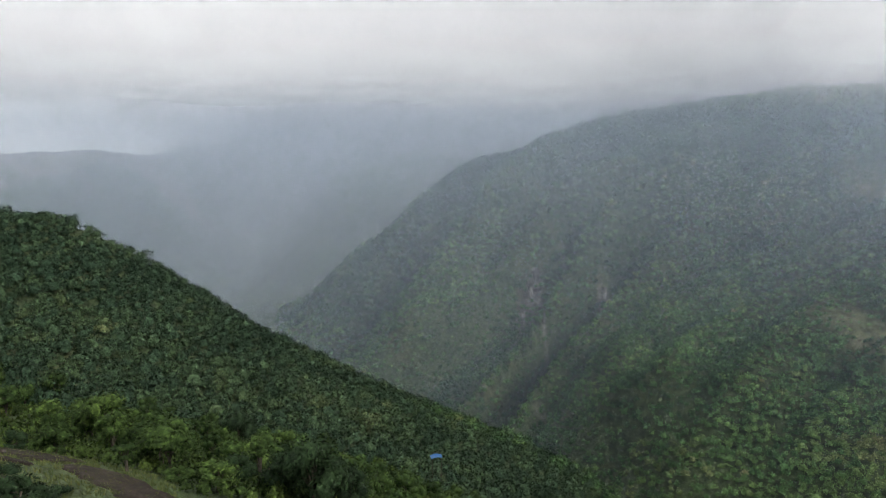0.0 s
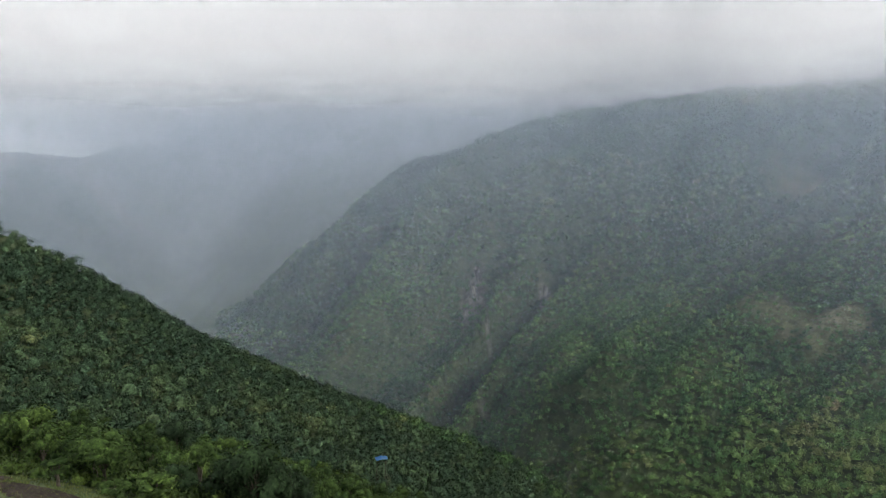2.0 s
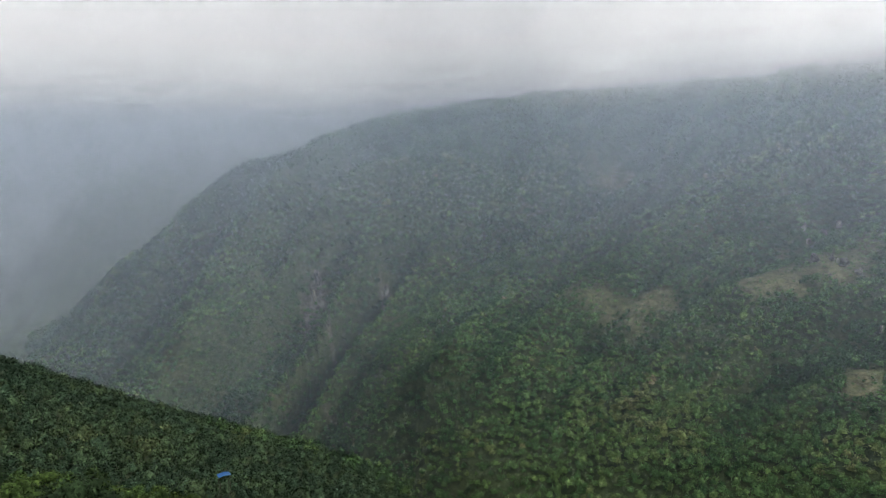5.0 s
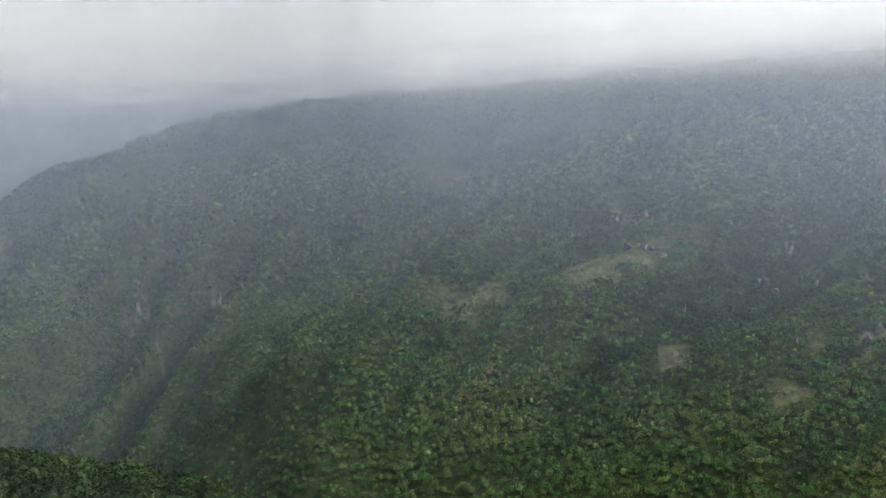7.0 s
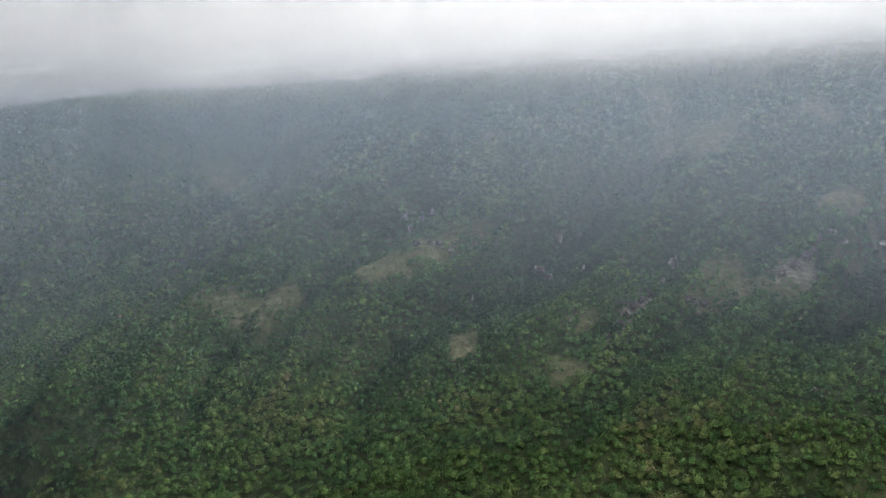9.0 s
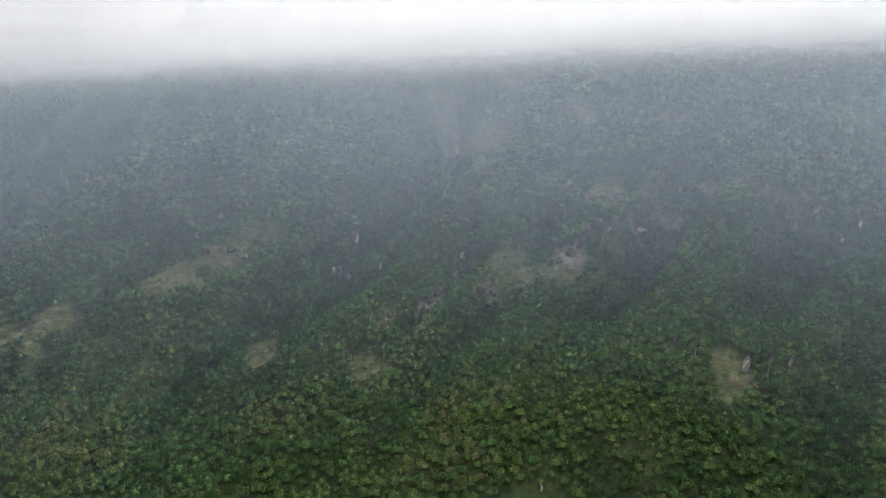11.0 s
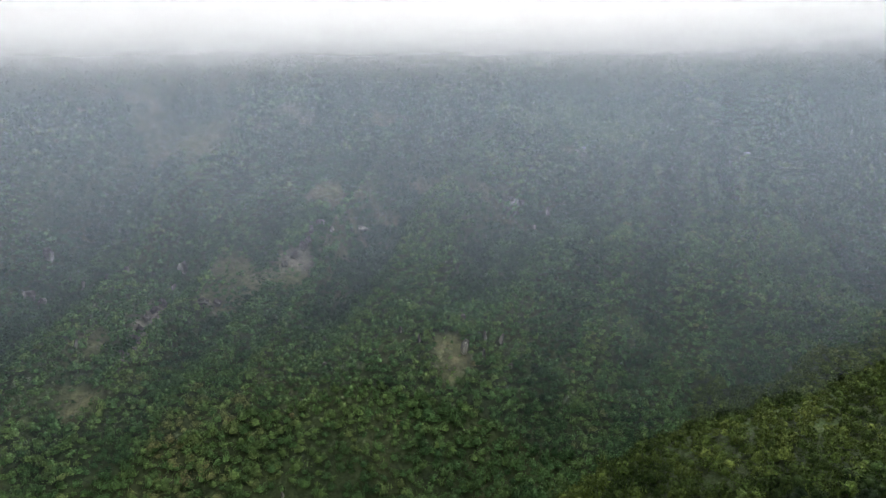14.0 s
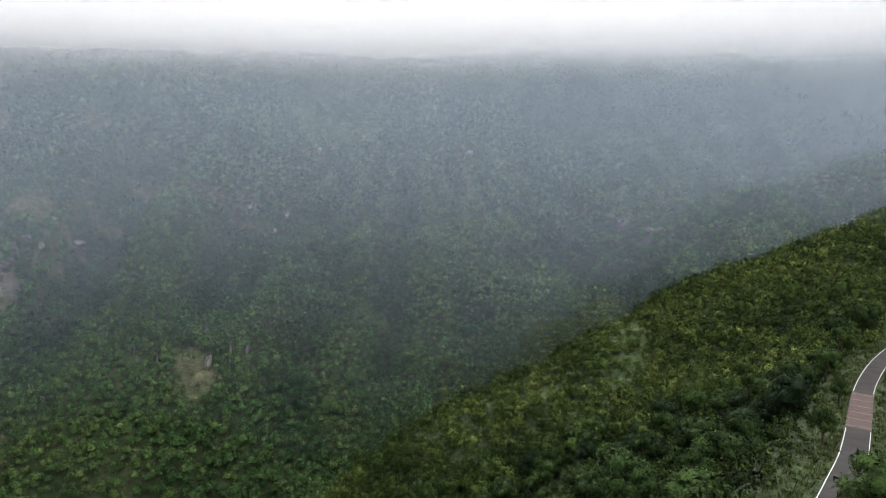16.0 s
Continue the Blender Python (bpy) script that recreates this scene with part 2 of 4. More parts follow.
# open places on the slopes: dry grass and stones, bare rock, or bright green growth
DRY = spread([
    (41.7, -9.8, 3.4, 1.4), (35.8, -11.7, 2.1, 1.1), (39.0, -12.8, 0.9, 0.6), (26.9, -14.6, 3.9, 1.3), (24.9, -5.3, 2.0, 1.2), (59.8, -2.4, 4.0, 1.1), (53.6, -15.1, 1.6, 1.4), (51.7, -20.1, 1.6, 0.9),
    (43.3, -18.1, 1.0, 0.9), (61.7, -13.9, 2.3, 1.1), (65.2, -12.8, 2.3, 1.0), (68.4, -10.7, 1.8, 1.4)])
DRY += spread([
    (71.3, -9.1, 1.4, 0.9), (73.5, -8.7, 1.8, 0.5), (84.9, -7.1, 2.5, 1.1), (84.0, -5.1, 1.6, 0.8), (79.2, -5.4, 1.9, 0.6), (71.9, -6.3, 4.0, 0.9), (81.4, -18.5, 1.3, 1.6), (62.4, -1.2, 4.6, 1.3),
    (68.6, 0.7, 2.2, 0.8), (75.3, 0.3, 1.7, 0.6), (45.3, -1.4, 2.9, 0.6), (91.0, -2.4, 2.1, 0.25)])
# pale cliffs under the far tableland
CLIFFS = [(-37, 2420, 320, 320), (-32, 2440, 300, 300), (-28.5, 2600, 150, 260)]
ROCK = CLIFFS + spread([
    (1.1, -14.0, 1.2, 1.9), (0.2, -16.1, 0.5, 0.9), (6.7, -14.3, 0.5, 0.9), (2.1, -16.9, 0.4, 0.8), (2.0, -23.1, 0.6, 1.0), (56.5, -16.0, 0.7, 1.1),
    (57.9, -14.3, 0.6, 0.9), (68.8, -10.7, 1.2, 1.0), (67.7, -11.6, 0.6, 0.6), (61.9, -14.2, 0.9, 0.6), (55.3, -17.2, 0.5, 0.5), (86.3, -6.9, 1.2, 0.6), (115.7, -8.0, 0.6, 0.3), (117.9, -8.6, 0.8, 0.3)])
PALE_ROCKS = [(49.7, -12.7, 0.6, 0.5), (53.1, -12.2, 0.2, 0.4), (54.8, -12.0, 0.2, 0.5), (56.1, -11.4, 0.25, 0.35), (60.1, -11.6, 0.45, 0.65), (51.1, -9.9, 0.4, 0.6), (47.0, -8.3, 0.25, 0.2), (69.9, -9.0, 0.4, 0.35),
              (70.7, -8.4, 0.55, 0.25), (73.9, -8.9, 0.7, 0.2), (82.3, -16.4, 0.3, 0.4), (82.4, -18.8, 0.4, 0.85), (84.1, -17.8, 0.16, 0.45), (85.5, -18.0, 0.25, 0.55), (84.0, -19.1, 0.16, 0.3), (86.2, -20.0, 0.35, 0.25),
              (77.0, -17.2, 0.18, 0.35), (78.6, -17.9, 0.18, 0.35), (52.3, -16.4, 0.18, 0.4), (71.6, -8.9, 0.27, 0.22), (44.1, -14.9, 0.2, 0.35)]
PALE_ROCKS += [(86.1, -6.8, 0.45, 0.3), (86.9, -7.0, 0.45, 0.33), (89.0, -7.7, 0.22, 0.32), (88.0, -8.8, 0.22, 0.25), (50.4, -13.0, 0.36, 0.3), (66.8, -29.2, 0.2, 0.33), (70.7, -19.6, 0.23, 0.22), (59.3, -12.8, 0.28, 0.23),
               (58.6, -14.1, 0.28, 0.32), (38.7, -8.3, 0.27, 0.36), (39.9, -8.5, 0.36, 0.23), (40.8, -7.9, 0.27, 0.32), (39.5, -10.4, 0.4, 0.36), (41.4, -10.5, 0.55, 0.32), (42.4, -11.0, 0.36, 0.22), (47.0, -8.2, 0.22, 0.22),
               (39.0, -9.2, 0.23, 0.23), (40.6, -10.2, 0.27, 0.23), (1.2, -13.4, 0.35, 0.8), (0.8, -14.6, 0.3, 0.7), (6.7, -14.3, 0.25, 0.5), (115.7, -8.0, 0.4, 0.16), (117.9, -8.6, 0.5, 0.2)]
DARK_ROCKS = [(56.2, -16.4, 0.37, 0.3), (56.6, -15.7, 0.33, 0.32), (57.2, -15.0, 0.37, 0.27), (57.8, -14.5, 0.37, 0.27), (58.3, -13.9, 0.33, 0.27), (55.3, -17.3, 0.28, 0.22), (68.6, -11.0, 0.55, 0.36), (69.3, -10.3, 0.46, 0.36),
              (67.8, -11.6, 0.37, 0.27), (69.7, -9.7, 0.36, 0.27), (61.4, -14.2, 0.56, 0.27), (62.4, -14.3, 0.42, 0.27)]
# trees cleared at the rocks, more on the camera's side, so that these show
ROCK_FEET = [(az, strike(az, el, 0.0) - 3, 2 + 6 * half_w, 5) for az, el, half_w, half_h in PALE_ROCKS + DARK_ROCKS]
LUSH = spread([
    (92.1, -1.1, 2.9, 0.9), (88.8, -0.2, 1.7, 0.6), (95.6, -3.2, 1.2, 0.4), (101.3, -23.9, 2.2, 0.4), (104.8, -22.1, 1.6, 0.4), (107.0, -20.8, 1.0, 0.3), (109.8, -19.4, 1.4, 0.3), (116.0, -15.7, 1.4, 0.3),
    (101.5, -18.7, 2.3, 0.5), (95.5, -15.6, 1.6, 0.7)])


# ---- meshes and materials ----
def mesh_from(name, verts, faces, material=None, smooth=True):
    """verts: array n x 3; faces: array m x 3 or m x 4."""
    me = bpy.data.meshes.new(name)
    verts, faces = np.asarray(verts, np.float32), np.asarray(faces, np.int32)
    me.vertices.add(len(verts))
    me.vertices.foreach_set("co", verts.ravel())
    k = faces.shape[1]
    me.loops.add(faces.size)
    me.loops.foreach_set("vertex_index", faces.ravel())
    me.polygons.add(len(faces))
    me.polygons.foreach_set("loop_start", np.arange(0, faces.size, k, dtype=np.int32))
    me.polygons.foreach_set("use_smooth", np.full(len(faces), smooth))
    me.update(calc_edges=True)
    if material:
        me.materials.append(material)
    return me


def attribute(me, name, values):
    a = me.attributes.new(name, "FLOAT", "POINT")
    a.data.foreach_set("value", np.asarray(values, np.float32))


def material(name, rough=0.9, gloss=0.2):
    m = bpy.data.materials.new(name)
    m.use_nodes = True
    nodes, links = m.node_tree.nodes, m.node_tree.links
    bsdf = nodes["Principled BSDF"]
    bsdf.inputs["Roughness"].default_value = rough
    bsdf.inputs["Specular IOR Level"].default_value = gloss
    return m, nodes, links, bsdf


def ramp(nodes, links, source, stops):
    r = nodes.new("ShaderNodeValToRGB")
    while len(r.color_ramp.elements) < len(stops):
        r.color_ramp.elements.new(0.5)
    for e, (p, c) in zip(r.color_ramp.elements, stops):
        e.position, e.color = p, (*c, 1)
    links.new(source, r.inputs[0])
    return r.outputs[0]


def math_node(nodes, links, op, *values):
    m = nodes.new("ShaderNodeMath")
    m.operation = op
    for socket, v in zip(m.inputs, values):
        if isinstance(v, (int, float)):
            socket.default_value = v
        else:
            links.new(v, socket)
    return m.outputs[0]


def noise_node(nodes, links, scale, detail=4.0, coord="Object", rough=0.55):
    tc = nodes.new("ShaderNodeTexCoord")
    n = nodes.new("ShaderNodeTexNoise")
    n.inputs["Scale"].default_value, n.inputs["Detail"].default_value, n.inputs["Roughness"].default_value = scale, detail, rough
    links.new(tc.outputs[coord], n.inputs["Vector"])
    return n.outputs["Fac"]


def mix_rgb(nodes, links, fac, a, b, mode="MIX"):
    m = nodes.new("ShaderNodeMix")
    m.data_type, m.blend_type = "RGBA", mode
    for socket, v in ((m.inputs[0], fac), (m.inputs[6], a), (m.inputs[7], b)):
        if isinstance(v, (int, float)):
            socket.default_value = v
        elif isinstance(v, tuple):
            socket.default_value = (*v, 1)
        else:
            links.new(v, socket)
    return m.outputs[2]


def bump(nodes, links, bsdf, height_socket, strength, distance):
    b = nodes.new("ShaderNodeBump")
    b.inputs["Strength"].default_value, b.inputs["Distance"].default_value = strength, distance
    links.new(height_socket, b.inputs["Height"])
    links.new(b.outputs[0], bsdf.inputs["Normal"])


def foliage_material(name, stops, single=False):
    """Leaves: a tint for each tree, patches of kinds of trees over the hill, and single clumps of leaves."""
    m, nodes, links, bsdf = material(name, 0.8, 0.08)
    at = nodes.new("ShaderNodeObjectInfo" if single else "ShaderNodeAttribute")
    if single:
        tint = math_node(nodes, links, "MULTIPLY", at.outputs["Random"], 0.42)
    else:
        at.attribute_name = "tint"
        tint = at.outputs["Fac"]
    patches = noise_node(nodes, links, 0.4 if single else 0.012, 3.0)
    geo = nodes.new("ShaderNodeNewGeometry")
    a = nodes.new("ShaderNodeMath")
    a.operation = "MULTIPLY_ADD"
    links.new(patches, a.inputs[0])
    a.inputs[1].default_value, a.inputs[2].default_value = 0.7, -0.35
    b = nodes.new("ShaderNodeMath")
    b.operation = "ADD"
    links.new(tint, b.inputs[0])
    links.new(a.outputs[0], b.inputs[1])
    base = ramp(nodes, links, b.outputs[0], stops)
    fine = ramp(nodes, links, noise_node(nodes, links, 0.8, 5.0, rough=0.75), ((0.32, (0.38, 0.40, 0.40)), (0.5, (0.95, 0.95, 0.95)), (0.68, (1.7, 1.66, 1.55))))
    leaf = ramp(nodes, links, geo.outputs["Random Per Island"], ((0.0, (0.52, 0.54, 0.50)), (1.0, (1.48, 1.46, 1.4))))
    c = mix_rgb(nodes, links, 1.0, base, fine, "MULTIPLY")
    c = mix_rgb(nodes, links, 1.0, c, leaf, "MULTIPLY")
    links.new(c, bsdf.inputs["Base Color"])
    if not single:
        bump(nodes, links, bsdf, noise_node(nodes, links, 0.75, 4.0, rough=0.75), 1.0, 1.1)
    return m


GREENS = ((0.0, (0.017, 0.040, 0.017)), (0.3, (0.031, 0.068, 0.027)), (0.55, (0.055, 0.106, 0.038)), (0.78, (0.088, 0.136, 0.045)), (0.92, (0.115, 0.124, 0.054)), (1.0, (0.135, 0.120, 0.068)))
# near hill's leaf colours, darkened to stand for cloud shade on it
SHADED_HILL_GREENS = ((0.0, (0.016, 0.032, 0.020)), (0.4, (0.027, 0.050, 0.029)), (0.7, (0.045, 0.072, 0.034)), (1.0, (0.085, 0.10, 0.045)))
DARK_GREENS = ((0.0, (0.010, 0.019, 0.009)), (0.5, (0.016, 0.030, 0.012)), (1.0, (0.026, 0.042, 0.015)))
FRESH_GREENS = ((0.0, (0.026, 0.050, 0.014)), (0.5, (0.040, 0.070, 0.018)), (1.0, (0.060, 0.084, 0.024)))
NEAR_GREENS = ((0.0, (0.013, 0.025, 0.007)), (0.35, (0.029, 0.050, 0.012)), (0.65, (0.058, 0.087, 0.019)), (1.0, (0.100, 0.122, 0.030)))
leaves = foliage_material("leaves", GREENS)
near_leaves = foliage_material("near_leaves", NEAR_GREENS)
shaded_hill_leaves = foliage_material("shaded_hill_leaves", SHADED_HILL_GREENS)
tree_leaves = foliage_material("tree_leaves", NEAR_GREENS, True)
dark_leaves = foliage_material("dark_tree_leaves", DARK_GREENS, True)
fresh_leaves = foliage_material("fresh_tree_leaves", FRESH_GREENS, True)

ground_mat, gn, gl, gb = material("hillside_ground", 0.95)


def place_value(nodes, name):
    a = nodes.new("ShaderNodeAttribute")
    a.attribute_name = name
    return a.outputs["Fac"]


# forest floor colour set dark, for the shade missing between crowns
g_base = ramp(gn, gl, noise_node(gn, gl, 0.02, 5.0), ((0.3, (0.022, 0.034, 0.014)), (0.55, (0.032, 0.046, 0.018)), (0.75, (0.05, 0.056, 0.026))))
g_dry = ramp(gn, gl, noise_node(gn, gl, 0.07, 6.0, rough=0.65), ((0.3, (0.046, 0.056, 0.025)), (0.5, (0.074, 0.076, 0.038)), (0.62, (0.102, 0.094, 0.055)), (0.75, (0.15, 0.132, 0.092))))
g_lush = ramp(gn, gl, noise_node(gn, gl, 0.11, 5.0), ((0.3, (0.034, 0.058, 0.020)), (0.6, (0.054, 0.082, 0.028)), (0.75, (0.085, 0.098, 0.042))))
g_mix = mix_rgb(gn, gl, place_value(gn, "dry"), g_base, g_dry)
g_mix = mix_rgb(gn, gl, place_value(gn, "lush"), g_mix, g_lush)
g_streak = gn.new("ShaderNodeMapping")
g_streak.inputs["Scale"].default_value = (1.0, 1.0, 0.25)
gl.new(gn.new("ShaderNodeTexCoord").outputs["Object"], g_streak.inputs["Vector"])
g_crack = gn.new("ShaderNodeTexNoise")
g_crack.inputs["Scale"].default_value, g_crack.inputs["Detail"].default_value, g_crack.inputs["Roughness"].default_value = 0.16, 7.0, 0.7
gl.new(g_streak.outputs[0], g_crack.inputs["Vector"])
g_rock = ramp(gn, gl, g_crack.outputs["Fac"], ((0.3, (0.035, 0.033, 0.03)), (0.48, (0.10, 0.09, 0.078)), (0.62, (0.16, 0.145, 0.125)), (0.75, (0.22, 0.20, 0.175))))
g_mix = mix_rgb(gn, gl, place_value(gn, "rock"), g_mix, g_rock)
g_fine = ramp(gn, gl, noise_node(gn, gl, 0.16, 6.0, rough=0.7), ((0.35, (0.55, 0.55, 0.55)), (0.68, (1.4, 1.4, 1.3))))
gl.new(mix_rgb(gn, gl, 1.0, g_mix, g_fine, "MULTIPLY"), gb.inputs["Base Color"])
bump(gn, gl, gb, noise_node(gn, gl, 0.12, 6.0, rough=0.7), 0.9, 4.0)


def haze_sheet_material(name, haze, cloud, radius):
    """Haze imitated by a tinted sheet that thickens into cloud with height: most light goes straight through, the rest
    is scattered on from above.
    """
    m = bpy.data.materials.new(name)
    m.use_nodes = True
    nodes, links = m.node_tree.nodes, m.node_tree.links
    nodes.clear()
    out = nodes.new("ShaderNodeOutputMaterial")
    clear = nodes.new("ShaderNodeBsdfTransparent")
    front, back = nodes.new("ShaderNodeBsdfDiffuse"), nodes.new("ShaderNodeBsdfTranslucent")
    both, veil = nodes.new("ShaderNodeMixShader"), nodes.new("ShaderNodeMixShader")
    both.inputs[0].default_value = 0.5
    for shader, up in ((front, 1.0), (back, -1.0)):
        n = nodes.new("ShaderNodeCombineXYZ")
        n.inputs[2].default_value = up
        links.new(n.outputs[0], shader.inputs["Normal"])
    links.new(front.outputs[0], both.inputs[1])
    links.new(back.outputs[0], both.inputs[2])

    def span(value, lo, hi, a, b, kind="SMOOTHSTEP"):
        r = nodes.new("ShaderNodeMapRange")
        r.interpolation_type = kind
        for key, v in (("From Min", lo), ("From Max", hi), ("To Min", a), ("To Max", b)):
            r.inputs[key].default_value = v
        links.new(value, r.inputs["Value"])
        return r.outputs[0]

    geo, sep = nodes.new("ShaderNodeNewGeometry"), nodes.new("ShaderNodeSeparateXYZ")
    links.new(geo.outputs["Position"], sep.inputs[0])
    x, y, z = sep.outputs
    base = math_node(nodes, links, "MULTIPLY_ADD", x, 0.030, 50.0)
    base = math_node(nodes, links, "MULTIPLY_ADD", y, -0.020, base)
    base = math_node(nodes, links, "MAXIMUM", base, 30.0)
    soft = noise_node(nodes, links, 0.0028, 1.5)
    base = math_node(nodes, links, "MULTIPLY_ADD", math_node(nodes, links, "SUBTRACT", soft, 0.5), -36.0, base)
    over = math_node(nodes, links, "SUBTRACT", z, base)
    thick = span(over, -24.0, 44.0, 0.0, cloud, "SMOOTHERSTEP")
    # cloud fades out above the top of the camera's view
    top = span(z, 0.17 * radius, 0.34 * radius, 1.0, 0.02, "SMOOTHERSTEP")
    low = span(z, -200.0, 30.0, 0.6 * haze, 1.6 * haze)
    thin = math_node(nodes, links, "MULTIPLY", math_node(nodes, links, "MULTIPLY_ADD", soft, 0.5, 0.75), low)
    # haze thinned at both sides to suit the brightness in view
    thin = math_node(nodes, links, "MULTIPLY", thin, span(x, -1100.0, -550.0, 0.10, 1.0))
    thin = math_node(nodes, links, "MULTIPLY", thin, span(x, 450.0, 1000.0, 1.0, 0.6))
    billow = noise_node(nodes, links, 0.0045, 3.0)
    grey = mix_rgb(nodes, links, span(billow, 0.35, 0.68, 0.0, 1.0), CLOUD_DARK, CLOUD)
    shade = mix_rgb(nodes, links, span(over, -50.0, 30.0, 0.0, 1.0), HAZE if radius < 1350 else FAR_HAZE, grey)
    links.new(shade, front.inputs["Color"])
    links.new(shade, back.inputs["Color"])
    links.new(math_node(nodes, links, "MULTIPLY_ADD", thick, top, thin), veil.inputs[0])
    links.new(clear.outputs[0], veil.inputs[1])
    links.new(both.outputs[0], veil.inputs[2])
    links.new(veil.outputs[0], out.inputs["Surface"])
    return m


# ---- ground: one sheet to the horizon ----
idx = np.arange(n_a * n_r).reshape(n_a, n_r)
nxt = np.roll(idx, -1, axis=0)
quads = np.stack([idx[:, :-1], nxt[:, :-1], nxt[:, 1:], idx[:, 1:]], -1).reshape(-1, 4)[:, ::-1]
verts = np.stack([GX, GY, GZ], -1).reshape(-1, 3)
hub = len(verts)
verts = np.vstack([verts, [0, 0, GZ[:, 0].mean()]])
tris = np.vstack([quads[:, [0, 1, 2]], quads[:, [0, 2, 3]], np.stack([np.full(n_a, hub), nxt[:, 0], idx[:, 0]], -1)])
ground_me = mesh_from("ground", verts, tris, ground_mat)
verge = np.clip((6.5 - ROAD_D) / 2, 0, 1) * 0.35
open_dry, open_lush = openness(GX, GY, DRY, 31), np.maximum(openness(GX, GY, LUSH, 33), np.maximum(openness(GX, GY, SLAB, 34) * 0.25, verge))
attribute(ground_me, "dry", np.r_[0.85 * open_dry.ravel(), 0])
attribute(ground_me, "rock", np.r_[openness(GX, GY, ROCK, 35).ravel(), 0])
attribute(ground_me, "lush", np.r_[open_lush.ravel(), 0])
ground = tagged(new("ground", ground_me), "green scrub-covered mountain valley ground with steep slopes", "ground", kind="structure")

# ---- air haze imitated by tinted sheets round the camera, and the cloud that lies on the mountains ----
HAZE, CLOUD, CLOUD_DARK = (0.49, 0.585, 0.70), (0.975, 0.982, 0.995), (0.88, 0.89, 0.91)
# paler tint for sheets beyond 1350 m, so far slopes look hazier
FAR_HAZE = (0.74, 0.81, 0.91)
SHEET_STEP = 1.07


def haze_sheet(radius, mist, seed):
    """A see-through curtain in an arc round the camera, from the valley floor up into the cloud."""
    a = np.radians(np.arange(-70, 170.1, 2.0))
    h = np.r_[-520, -200, -60, 0, 30, 60, 100, 160, 260, 420, 800]
    r = radius * (1 + 0.03 * fbm(np.degrees(a) / 9.0, np.full_like(a, seed * 3.7), 4, seed))
    x, y = np.sin(a) * r, np.cos(a) * r
    n = len(h)
    v = np.stack([np.repeat(x[:, None], n, 1), np.repeat(y[:, None], n, 1), np.repeat(h[None], len(a), 0)], -1).reshape(-1, 3)
    i = np.arange(len(v)).reshape(len(a), n)
    f = np.stack([i[:-1, :-1], i[1:, :-1], i[1:, 1:], i[:-1, 1:]], -1).reshape(-1, 4)
    ob = new("haze_sheet", mesh_from("haze_sheet", v, f, mist))
    return tagged(ob, "thin tinted sheet imitating pale blue-grey haze and low cloud", "mist", group="mist in the valley", kind="structure")


for k, radius in enumerate(410 * SHEET_STEP ** np.arange(30)):
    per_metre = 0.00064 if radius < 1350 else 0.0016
    haze_sheet(radius, haze_sheet_material("mist", 1 - math.exp(-per_metre * (SHEET_STEP - 1) * radius), 0.34 * min(1.0, max(0.1, (radius - 600) / 350)), radius), 20 + k)


# ---- forest ----
def sprays(centres, normals, size, rng):
    """Narrow leaf sprays, one long triangle each, lying about the given normals."""
    n = len(centres)
    t = np.cross(normals, rng.normal(size=(n, 3)))
    t /= np.linalg.norm(t, axis=1)[:, None] + 1e-9
    b = np.cross(normals, t)
    z = (size * rng.uniform(0.6, 1.4, n))[:, None]
    lift = normals * rng.uniform(-0.25, 0.3, n)[:, None]
    v = np.stack([centres - t * z * 0.5 - b * z * 0.26, centres - t * z * 0.4 + b * z * 0.3, centres + (t + lift) * z * 0.62], 1).reshape(-1, 3)
    f = np.arange(3 * n).reshape(-1, 3)
    flip = np.einsum("ij,ij->i", np.cross(v[f[:, 1]] - v[f[:, 0]], v[f[:, 2]] - v[f[:, 0]]), normals) < 0
    f[flip] = f[flip][:, [0, 2, 1]]
    return v, f


def spray_crown(count, size, rng):
    """A crown of leaf sprays over a few lobes; unit radius."""
    lobes = np.array([(rng.normal(0, 0.42), rng.normal(0, 0.42), rng.uniform(-0.25, 0.45), rng.uniform(0.34, 0.58)) for _ in range(7)] + [(0, 0, 0.2, 0.62)])
    pick = lobes[rng.integers(len(lobes), size=count)]
    d = rng.normal(size=(count, 3))
    d[:, 2] = np.abs(d[:, 2]) * 0.9 - 0.25
    d /= np.linalg.norm(d, axis=1)[:, None]
    c = pick[:, :3] + d * (pick[:, 3] * rng.uniform(0.8, 1.12, count))[:, None]
    n = d + rng.normal(0, 0.5, (count, 3))
    n /= np.linalg.norm(n, axis=1)[:, None]
    return sprays(c, n, size, rng)


